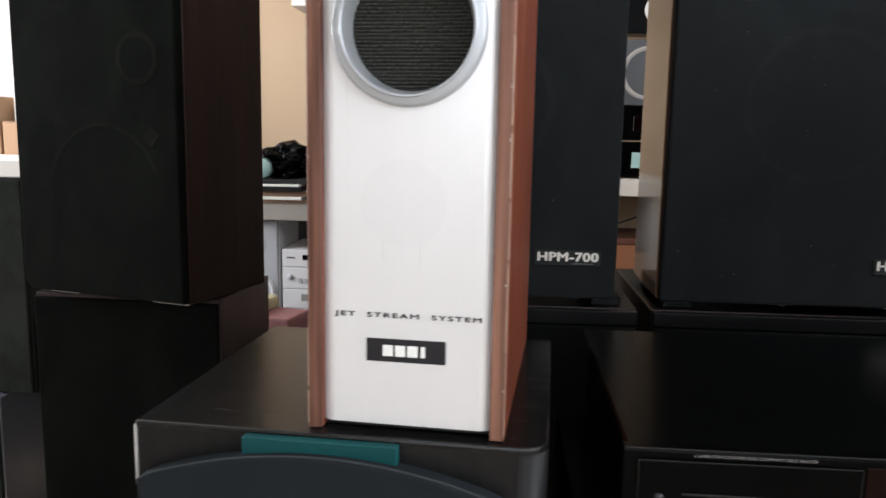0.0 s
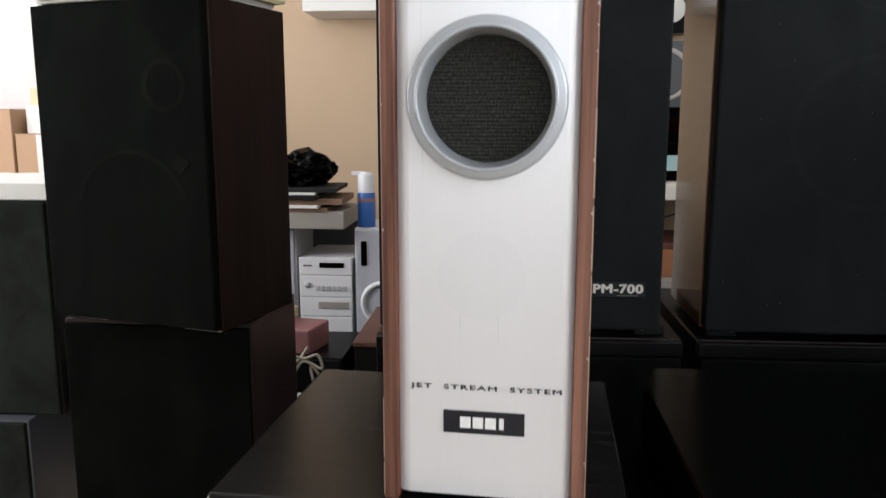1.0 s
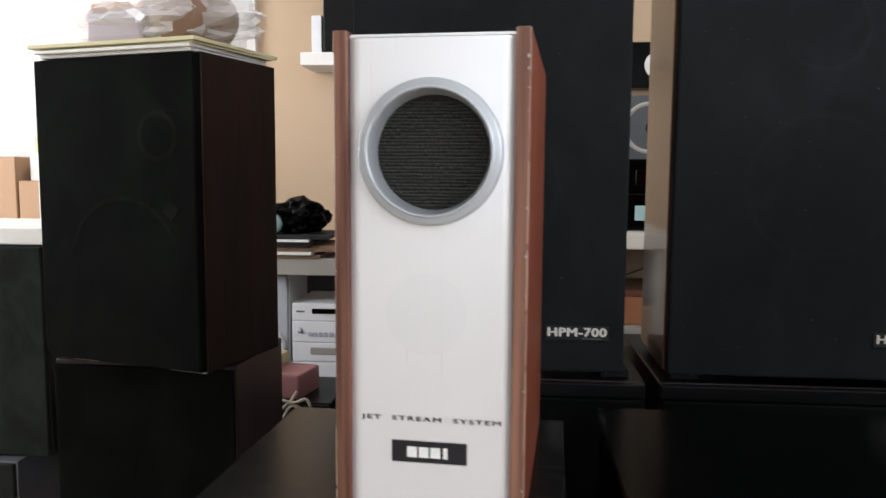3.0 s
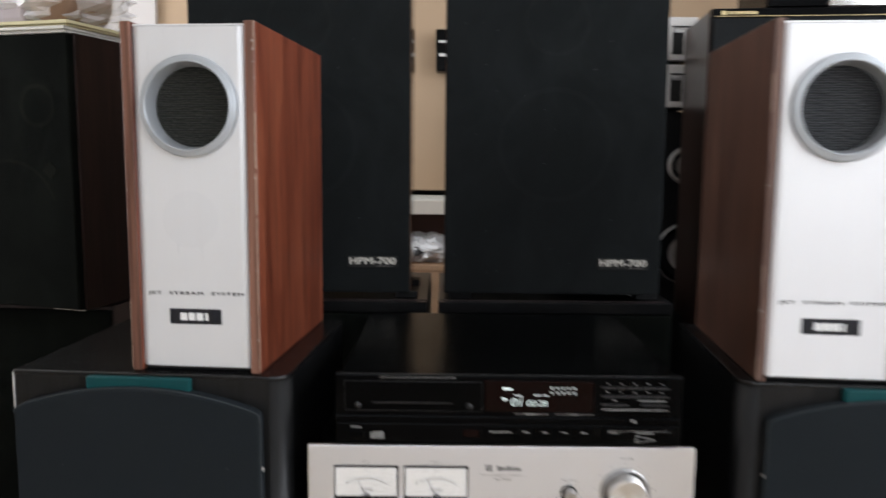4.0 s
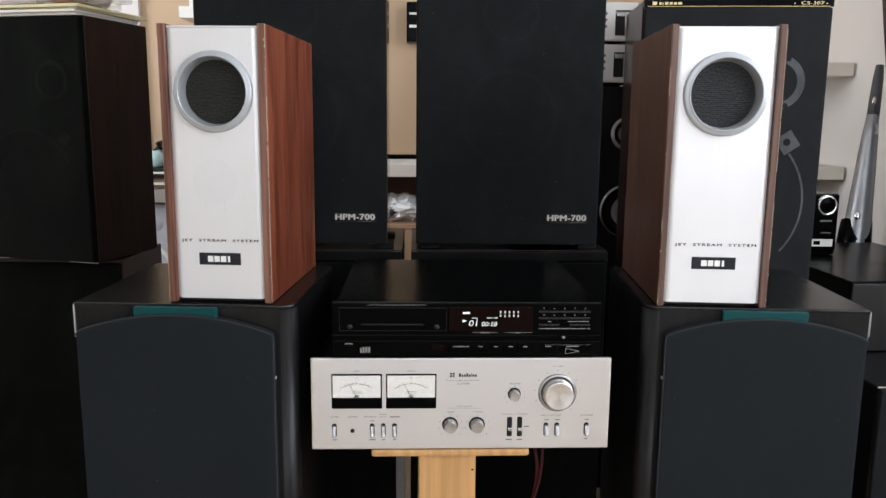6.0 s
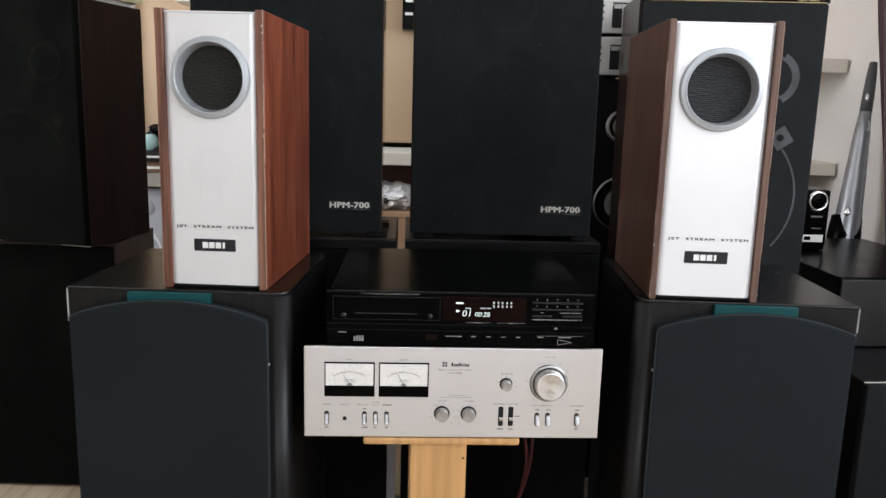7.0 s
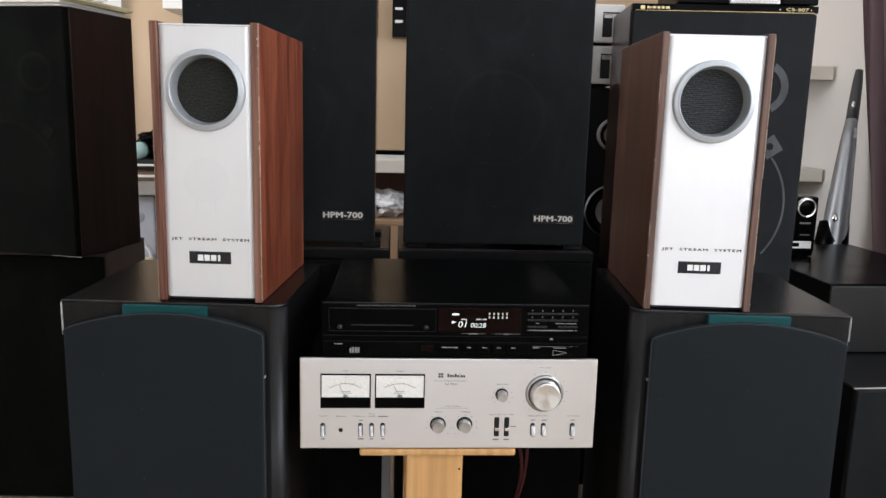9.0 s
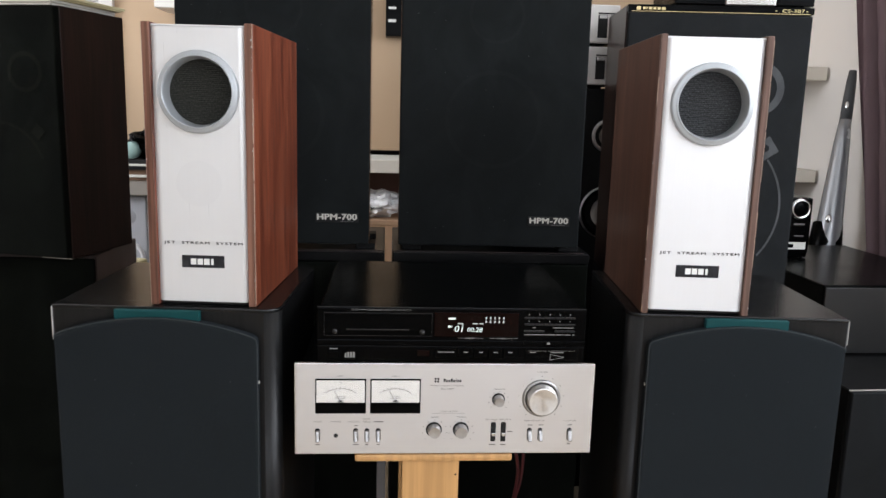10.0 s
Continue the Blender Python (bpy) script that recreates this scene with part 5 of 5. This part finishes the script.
cr = thing("crate", pose(0.49, 2.62, FLOOR + 0.05), "pale storage crate with a rim under the shelf", "crate")
part("body", box((0, 0, -0.05), (0.45, 0.38, 0.46), 0.006, 2), "shelf_grey", cr)
part("rim", box((-0.006, -0.008, 0.46), (0.456, 0.386, 0.495), 0.005, 2), "shelf_grey", cr)
ct = thing("open_carton", pose(0.225, 2.62, FLOOR + 0.05), "brown carton holding a white bag under the shelf", "carton")
part("box", box((0, 0, -0.05), (0.252, 0.36, 0.545), 0.003), "card", ct)
part("rim", box((-0.003, -0.003, 0.545), (0.255, 0.363, 0.565), 0.002), "card", ct)
part("tape", box((0.105, -0.0045, 0.455), (0.150, -0.0032, 0.505), 0), "paper", ct, "pale strip of tape")
part("tape", box((0.085, -0.0045, 0.435), (0.125, -0.0032, 0.453), 0), "paper", ct)
bg = tagged(part("carrier_bag", blob((0.350, 2.745, 0.566), (0.100, 0.105, 0.052), 0.4, 4.2, 4, 3.4), "shelf_white"), "crumpled white carrier bag in the carton", "plastic bag")
part("bag_cord", tube([(0.27, 2.635, 0.540), (0.32, 2.625, 0.548), (0.36, 2.628, 0.565), (0.42, 2.64, 0.575)], 0.003), "wire_black", bg)
part("dark_insert", blob((0.318, 2.662, 0.562), (0.036, 0.03, 0.018), 0.5, 2.2, 3), "horn_grey", bg, "dark crumpled wrapper")
# dark block added as the shade in the recess below the shelf
bx = thing("shelf_recess_shade", pose(0.23, 2.90, 0.565), "dark brown block added for the shaded recess under the shelf board", "box")
part("box", box((0, 0, 0), (0.26, 0.25, 0.137), 0.003), "brown_red", bx)
tagged(part("slack_cable", tube([(0.52, 2.63, 0.59), (0.60, 2.625, 0.62), (0.70, 2.63, 0.655), (0.80, 2.64, 0.668), (0.86, 2.66, 0.70)], 0.003), "wire_black"), "thin black cable hanging under the shelf", "cable")

# ---- the white mini system on its black table ----
TZ = 0.205
tb = thing("low_table", pose(-1.05, 2.60, FLOOR + 0.05), "black low table with drawers under the mini system", "table")
part("top", box((0, 0, 0.229), (1.10, 0.58, 0.255), 0.003, 2), "black_box", tb)
part("carcass", box((0.02, 0.03, -0.05), (1.08, 0.57, 0.229), 0.002), "black_box", tb)
for x in (0.03, 0.555):
    dr = part("drawer", box((x, 0.012, 0.03), (x + 0.515, 0.03, 0.212), 0.003, 2), "black_plastic", tb)
    part("handle", box((x + 0.2, 0.0, 0.12), (x + 0.32, 0.012, 0.13), 0.002), "black_metal", dr)
mc = thing("mini_system", pose(-0.545, 2.74, TZ), "white stacked mini hi-fi with four units", "mini hi-fi")
hs = [(0.0, 0.066), (0.067, 0.136), (0.137, 0.213), (0.214, 0.276)]
for i, (a, b) in enumerate(hs):
    u = part("unit", box((0, 0, a), (0.185, 0.30, b), 0.004, 2), "ivory", mc)
    if i == 3:
        part("window", box((0.072, -0.0025, a + 0.026), (0.158, 0.001, a + 0.044), 0.001), "black_plastic", u, "dark display window")
        bars("maker_bar", [(0.016, 0.046, a + 0.030, a + 0.036)], 0.0, "print_grey", u)
    if i == 1:
        part("window", box((0.066, -0.0025, a + 0.028), (0.172, 0.001, a + 0.052), 0.001), "shelf_grey", u, "greenish grey display")
    if i == 2:
        part("dial", lathe([(0, -0.006), (0.009, -0.006), (0.010, 0.0)], (0.028, 0, a + 0.042), 20), "grey_plastic", u)
        for k in range(6):
            part("key", box((0.058 + 0.019 * k, -0.003, a + 0.022), (0.072 + 0.019 * k, 0.0, a + 0.038), 0.001), "grey_plastic", u)


def mini_speaker(x, label):
    t = thing("mini_system_speaker", pose(x, 2.74, TZ), label, "loudspeaker", "speakers of the mini system")
    part("cabinet", box((0, 0.012, 0), (0.19, 0.26, 0.378), 0.006, 2), "ivory", t)
    part("front", box((0.004, 0.0, 0.004), (0.186, 0.0125, 0.374), 0.008, 3), "grey_plastic", t)
    part("slot", box((0.024, -0.003, 0.25), (0.044, 0.001, 0.335), 0.004, 2), "black_plastic", t)
    part("woofer_ring", lathe([(0.060, 0.004), (0.064, -0.010), (0.074, -0.010), (0.080, 0.002)], (0.098, 0, 0.118), 32), "ivory", t)
    part("woofer", lathe([(0.0, -0.002), (0.02, -0.003), (0.06, 0.0)], (0.098, 0, 0.118), 32), "grey_plastic", t)
    part("tweeter", lathe([(0.0, -0.006), (0.02, -0.004), (0.034, 0.001)], (0.115, 0, 0.29), 28), "grey_plastic", t)


mini_speaker(-0.350, "light grey mini loudspeaker with a white ring, beside the white stack")
mini_speaker(-0.745, "light grey mini loudspeaker beside the white stack")
pk = thing("shelf_plank", pose(-0.86, 2.70, TZ + 0.380), "grey-beige plank laid across the mini loudspeakers", "plank")
part("plank", box((0, 0, 0), (0.485, 0.30, 0.060), 0.003), "shelf_grey", pk)
fd = thing("folder_pile", pose(-0.80, 2.69, TZ + 0.440), "pile of brown folders and record sleeves on the plank", "folders")
for i, (w, h, mt, tr) in enumerate(((0.37, 0.012, "paper_brown", 2), (0.34, 0.010, "paper", -2), (0.42, 0.020, "paper_brown", 5), (0.34, 0.014, "black_soft", -3), (0.33, 0.008, "paper", 0), (0.40, 0.014, "gap", 6))):
    z = sum(q for _, q, _, _ in ((0.37, 0.012, 0, 0), (0.34, 0.010, 0, 0), (0.42, 0.020, 0, 0), (0.34, 0.014, 0, 0), (0.33, 0.008, 0, 0), (0.40, 0.014, 0, 0))[:i])
    bm = box((0, 0, z), (w, 0.26, z + h), 0.001)
    bmesh.ops.transform(bm, matrix=pose(0, 0, 0, 0, 0, tr * 0.5), verts=bm.verts)
    part("folder", bm, mt, fd)
lump = thing("black_bag", pose(-0.555, 2.80, TZ + 0.518), "crumpled shiny black bag on the folders", "bag")
part("bag", blob((0.02, 0.02, 0.055), (0.095, 0.08, 0.060), 0.42, 8.3, 4, 2.2), "black_plastic", lump)
part("cap", lathe([(0, -0.02), (0.030, -0.02), (0.034, -0.012), (0.034, 0.03), (0.0, 0.03)], (-0.055, -0.06, 0.036), 24), "cyan", lump, "pale turquoise round cap")
can = thing("spray_can", pose(-0.315, 2.80, TZ + 0.378), "blue spray can with white cap, on a grey mini loudspeaker", "spray can")
part("body", lathe([(0, 0), (0.030, 0), (0.031, 0.004), (0.031, 0.115), (0.027, 0.122), (0, 0.122)], (0, 0, 0), 28, "z"), "blue", can)
part("cap", lathe([(0.0285, 0.112), (0.0285, 0.175), (0.022, 0.188), (0.0, 0.19)], (0, 0, 0), 24, "z"), "ivory", can, "white cap")
part("nozzle", box((-0.05, -0.008, 0.178), (0.0, 0.008, 0.192), 0.003, 2), "ivory", can)
part("band", lathe([(0.0313, 0.088), (0.0313, 0.100)], (0, 0, 0), 28, "z"), "red", can)

# dark sheet added to give the shade of the recess under the plank
tagged(part("recess_shade", box((-0.575, 3.02, TZ), (-0.335, 3.04, TZ + 0.379), 0.002), "horn_grey"), "dark sheet added for the shaded recess behind the mini hi-fi", "board")
tagged(part("white_bag", blob((-0.352, 2.13, 0.066), (0.075, 0.06, 0.156), 0.3, 6.1, 4), "shelf_white"), "crumpled white bag standing on the floor", "plastic bag")

# red packet with a tied cable behind the stack
rp = thing("red_packet", pose(-0.625, 2.34, 0.270, 0, 0, -12), "dusty red packet on a low black box", "packet")
bm = box((0, 0, 0), (0.23, 0.14, 0.075), 0.008, 2)
part("packet", bm, "red", rp)
part("yellow_wrap", box((0.0, 0.0, 0.0755), (0.13, 0.138, 0.115), 0.012, 2), "paper_yellow", rp)
plain_speaker("low_speaker", -0.66, -0.30, 2.26, 2.56, FLOOR, 0.270, "low black loudspeaker lying behind the stack", "black_soft")
tagged(part("tied_cable", tube([(-0.393, 2.245, 0.310), (-0.418, 2.24, 0.275), (-0.463, 2.235, 0.245), (-0.458, 2.23, 0.290), (-0.403, 2.235, 0.280), (-0.363, 2.235, 0.290), (-0.353, 2.235, 0.250), (-0.408, 2.235, 0.270), (-0.443, 2.235, 0.195), (-0.418, 2.235, 0.140), (-0.373, 2.235, 0.175), (-0.383, 2.235, 0.255), (-0.338, 2.235, 0.205), (-0.298, 2.235, 0.165)], 0.0045), "wire"), "cream cable tied in a bow, hanging over a black box", "cable")
bb = thing("brown_cabinet", pose(-0.24, 2.15, FLOOR + 0.05), "red-brown topped cabinet with a black front", "cabinet")
part("body", box((0, 0.0, -0.05), (0.42, 0.40, 0.392), 0.003), "black_box", bb)
part("top", box((-0.004, -0.004, 0.392), (0.424, 0.404, 0.408), 0.003), "brown_red", bb)

# ---- silver decks on a black loudspeaker with bare drivers ----
ds = thing("driver_speaker", pose(0.711, 1.612, FLOOR), "tall black loudspeaker with bare silver-ringed drivers", "loudspeaker")
part("cabinet", box((0, 0.0, 0), (0.40, 0.30, 1.0148 - FLOOR), 0.003), "black_soft", ds)
for x, z, r in ((0.268, 0.893 - FLOOR, 0.042), (0.274, 0.690 - FLOOR, 0.069)):
    dv = part("driver", lathe([(r * 0.80, 0.004), (r * 0.86, -0.010), (r * 0.96, -0.010), (r, 0.001)], (x, 0, z), 36), "black_plastic" if r > 0.06 else "cone", ds)
    part("surround", lathe([(r * 0.97, -0.007), (r * 1.0, -0.010), (r * 1.03, -0.001)], (x, 0, z), 36), "paddle", dv)
    part("cone", lathe([(0.0, -0.006), (r * 0.28, -0.004), (r * 0.3, 0.0), (r * 0.55, -0.001), (r * 0.6, -0.006)], (x, 0, z), 36), "cone", dv)


def silver_deck(z, label):
    t = thing("silver_deck", pose(0.567, 1.598, z), label, "audio unit", "silver units in a stack")
    h = 0.1035
    part("case", box((0.0, 0.012, 0.006), (0.42, 0.30, h - 0.002), 0.002), "black_metal", t)
    part("front", box((0.0, 0.0, 0.008), (0.42, 0.0125, h), 0.003, 2), "silver_paint", t, "satin silver front")
    s = part("slot", box((0.364, -0.0012, 0.022), (0.389, 0.001, 0.078), 0.001), "gap", t)
    part("fader", box((0.367, -0.004, 0.069), (0.387, 0.0, 0.077), 0.001), "paddle", s)
    part("slot_frame", box((0.364, -0.002, 0.0805), (0.412, 0.001, 0.0840), 0), "gap", t)
    for x in (0.340, 0.401):
        for zz in (0.044, 0.060, 0.076):
            part("lamp", lathe([(0, -0.002), (0.0035, -0.002), (0.004, 0.0)], (x, 0, zz), 14), "print_grey", t)
    for x in (0.03, 0.36):
        part("foot", box((x, 0.03, 0.0), (x + 0.03, 0.06, 0.006), 0), "black_soft", t)


silver_deck(1.0150, "silver audio unit with a black fader slot")
silver_deck(1.1187, "silver audio unit with a black fader slot, on another")


# ---- charcoal loudspeaker with driver outlines ----
cx = thing("charcoal_speaker", pose(0.917, 1.300, 0.570, 0, 0, -6.5), "charcoal cloth-fronted loudspeaker with driver rings showing through", "loudspeaker")
CW, CH = 0.397, 0.616
part("cabinet", box((0, 0.018, 0), (CW, 0.250, CH), 0.002), "gloss_dark", cx, "glossy dark walnut cabinet")
part("grille", box((0.002, 0.0, 0.003), (CW - 0.002, 0.019, CH - 0.018), 0.004, 2), "cloth_grey", cx, "charcoal cloth")
st = part("name_strip", box((0.0, 0.002, CH - 0.016), (CW, 0.019, CH - 0.001), 0.001), "black_plastic", cx, "black strip with gold lettering")
part("gold_line", box((0.008, 0.0012, CH - 0.0155), (CW - 0.008, 0.0022, CH - 0.0147), 0), "print_gold", st)
lettering("lettering", "CS-307", 0.047, 0.0068, (CW - 0.068, 0.0018, CH - 0.0120), "print_gold", st, spread=1.05)
bars("maker_bar", [(0.018, 0.027, CH - 0.0125, CH - 0.0055), (0.032, 0.037, CH - 0.0115, CH - 0.0065), (0.039, 0.041, CH - 0.0115, CH - 0.0065), (0.044, 0.051, CH - 0.0115, CH - 0.0065), (0.054, 0.060, CH - 0.0115, CH - 0.0065), (0.063, 0.069, CH - 0.0115, CH - 0.0065), (0.072, 0.080, CH - 0.0115, CH - 0.0065)], 0.0018, "print_gold", st)
bars("gold_dot", [(CW - 0.083, CW - 0.080, CH - 0.0100, CH - 0.0085), (CW - 0.017, CW - 0.014, CH - 0.0100, CH - 0.0085)], 0.0018, "print_gold", st)
part("driver_outline", ring_flat(0.290, 0.442, 0.043, 0.059, -0.0004, -75, 75), "cloth_grey_ghost", cx, "pale metal ring behind the cloth")
for zz, xx in ((0.492, 0.311), (0.392, 0.311)):
    part("screw_head", ring_flat(xx, zz, 0.0, 0.006, -0.0008, n=14), "cloth_grey", cx)
bk = box((-0.02, -0.0008, -0.02), (0.02, 0.001, 0.02), 0)
bmesh.ops.transform(bk, matrix=pose(0.323, 0, 0.313, 0, -35, 0), verts=bk.verts)
part("driver_bracket", bk, "cloth_grey_ghost", cx)
part("screw_head", ring_flat(0.321, 0.314, 0.0, 0.008, -0.0012, n=14), "cloth_grey", cx)
part("driver_outline", ring_flat(0.192, 0.183, 0.170, 0.1745, -0.0004, -40, 38), "cloth_grey_ghost", cx)
part("felt_patch", box((0.20, -0.0007, CH - 0.083), (0.222, 0.0, CH - 0.074), 0), "cloth_grey_ghost", cx)
under = plain_speaker("box_speaker", 0.917, 1.310, 1.305, 1.565, FLOOR, 0.570, "black loudspeaker carrying the charcoal one", "black_soft", yaw=-6.5)
top = thing("chrome_unit", pose(1.022, 1.31, 0.570 + CH, 0, 0, -6.5), "silver and black audio unit on the charcoal loudspeaker", "audio unit")
part("case", box((0, 0.01, 0.004), (0.30, 0.22, 0.075), 0.003), "black_metal", top)
part("front", box((0.11, 0.0, 0.004), (0.22, 0.011, 0.075), 0.002), "chrome", top)
part("front_panel", box((0.0, 0.0, 0.004), (0.109, 0.011, 0.075), 0.002), "black_plastic", top)
part("front_panel", box((0.221, 0.0, 0.004), (0.30, 0.011, 0.075), 0.002), "black_plastic", top)
for x in (0.01, 0.27):
    part("foot", box((x, 0.03, 0), (x + 0.02, 0.05, 0.004), 0), "black_soft", top)

# ---- dark boxes, small loudspeaker, vacuum cleaner and curtain by the window ----
sub = thing("subwoofer", pose(1.528, 1.46, 0.345, 0, 0, 2), "matt black cube cabinet stacked on another", "cabinet", "black cabinets by the curtain")
part("cabinet", box((0, 0, 0), (0.46, 0.62, 0.186), 0.004, 2), "black_metal", sub)
part("front_panel", box((0.004, -0.004, 0.004), (0.456, 0.001, 0.180), 0.002, 2), "lit_board", sub, "plain black front board")
sub2 = thing("subwoofer", pose(1.46, 1.19, FLOOR, 0, 0, 2), "black cabinet with pale worn front edge, on the floor", "cabinet", "black cabinets by the curtain")
part("cabinet", box((0, 0.01, 0), (0.56, 0.88, 0.345 - FLOOR), 0.003), "black_box", sub2)
part("front", box((0.003, 0.0, 0.003), (0.557, 0.0105, 0.345 - FLOOR - 0.004), 0.002), "cloth_grey", sub2)
part("worn_edge", box((0.0, 0.0085, 0.345 - FLOOR - 0.0015), (0.20, 0.012, 0.345 - FLOOR + 0.0006), 0), "grey_worn", sub2)

ms = thing("desk_speaker", pose(1.603, 1.84, 0.5325, 0, 0, 0), "small glossy black loudspeaker with a silver tweeter ring", "loudspeaker")
part("cabinet", box((-0.02, 0.008, 0), (0.0905, 0.14, 0.184), 0.004, 2), "black_plastic", ms)
part("front", box((-0.016, 0.0, 0.014), (0.0885, 0.009, 0.182), 0.003, 2), "black_plastic", ms)
part("tweeter_ring", lathe([(0.022, -0.002), (0.024, -0.006), (0.030, -0.006), (0.033, 0.001)], (0.052, 0, 0.150), 32), "chrome", ms)
part("tweeter", lathe([(0, -0.003), (0.012, -0.006), (0.022, -0.001)], (0.052, 0, 0.150), 24), "black_plastic", ms)
part("label", box((0.012, -0.001, 0.026), (0.078, 0.001, 0.048), 0), "paper", ms)
part("label_window", box((0.020, -0.0016, 0.031), (0.040, 0.0, 0.043), 0), "black_plastic", ms)
bars("maker_bar", [(0.036, 0.070, 0.101, 0.106), (0.040, 0.070, 0.066, 0.069)], -0.0002, "print_grey", ms)

vac = thing("stick_vacuum", look((1.972, 2.215, 0.47), (2.085, 2.36, 1.145)) @ pose(0, 0, 0, 180, 0, 0), "silver-blue stick vacuum cleaner leaning on the wall", "vacuum cleaner")
L = 0.70
part("shell", lathe([(0, -0.02), (0.038, -0.02), (0.045, 0.03), (0.043, 0.12), (0.035, 0.28), (0.027, 0.42), (0.020, 0.50), (0, 0.505)], (0, 0, 0), 36, "z"), "steel_blue", vac, "silver-blue body shell")
part("dust_cup", lathe([(0.0, -0.04), (0.050, -0.04), (0.056, 0.0), (0.056, 0.06), (0.050, 0.13), (0.02, 0.14)], (-0.006, 0.010, -0.01), 32, "z"), "black_plastic", vac, "black dust cup")
part("handle", lathe([(0.0, 0.48), (0.021, 0.48), (0.020, 0.56), (0.017, 0.64), (0.013, 0.685), (0, 0.69)], (0, 0.006, 0), 24, "z"), "horn_grey", vac, "dark grey grip")
part("button", blob((0.0, -0.043, 0.13), (0.011, 0.006, 0.016), 0.0, 0, 2), "chrome", vac)
part("switch", blob((0.0, -0.018, 0.55), (0.007, 0.005, 0.016), 0.0, 0, 2), "chrome", vac)
foot = thing("vacuum_dock", pose(1.945, 2.16, FLOOR + 0.05), "black wall dock holding the vacuum cleaner upright", "dock")
part("column", box((-0.04, 0.0, -0.03), (0.08, 0.11, 0.425), 0.01, 2), "black_plastic", foot)
part("base", box((-0.10, -0.04, -0.05), (0.14, 0.16, -0.03), 0.006, 2), "black_plastic", foot)

bm, rows = bmesh.new(), []
NY = 120
for k in range(NY + 1):
    x = 2.035 + 0.030 * math.sin(k * 0.46) + 0.012 * math.sin(k * 0.17 + 1.0)
    row = []
    for j in range(10):
        z = FLOOR + 0.02 + j * 0.26
        far = min(2.31 - 0.26 * (1.347 - z), 2.36)
        row.append(bm.verts.new((x + 0.006 * math.sin(j * 0.9 + k * 0.2), far - (far - 1.35) * k / NY, z)))
    rows.append(row)
for a, b in zip(rows, rows[1:]):
    for j in range(9):
        bm.faces.new((a[j], b[j], b[j + 1], a[j + 1])).smooth = True
bmesh.ops.solidify(bm, geom=list(bm.faces), thickness=0.003)
cur = thing("curtain", Matrix(), "mauve-grey floor-length curtain drawn aside by the window", "curtain")
part("drape", bm, "curtain", cur)
part("rail", box((2.03, -1.95, 2.36), (2.06, 2.3, 2.39), 0.004), "window_frame", cur)

# ---- cables and a metal strut behind the stand ----
tagged(part("metal_strut", box((0.390, 0.945, FLOOR), (0.4065, 0.955, 0.50), 0.001), "strut"), "grey metal strut standing behind the pine stand", "strut")
tagged(part("speaker_cable", tube([(0.625, 0.90, 0.44), (0.632, 0.88, 0.38), (0.645, 0.885, 0.31), (0.640, 0.90, 0.24), (0.622, 0.90, 0.17), (0.61, 0.90, 0.06), (0.60, 0.90, FLOOR + 0.003)], 0.003), "wire_red"), "thin red cable hanging behind the amplifier", "cable")
tagged(part("speaker_cable", tube([(0.645, 0.90, 0.44), (0.652, 0.88, 0.37), (0.650, 0.885, 0.29), (0.634, 0.90, 0.21), (0.622, 0.90, 0.14), (0.63, 0.90, FLOOR + 0.003)], 0.0028), "wire_red"), "thin red cable hanging behind the amplifier", "cable")
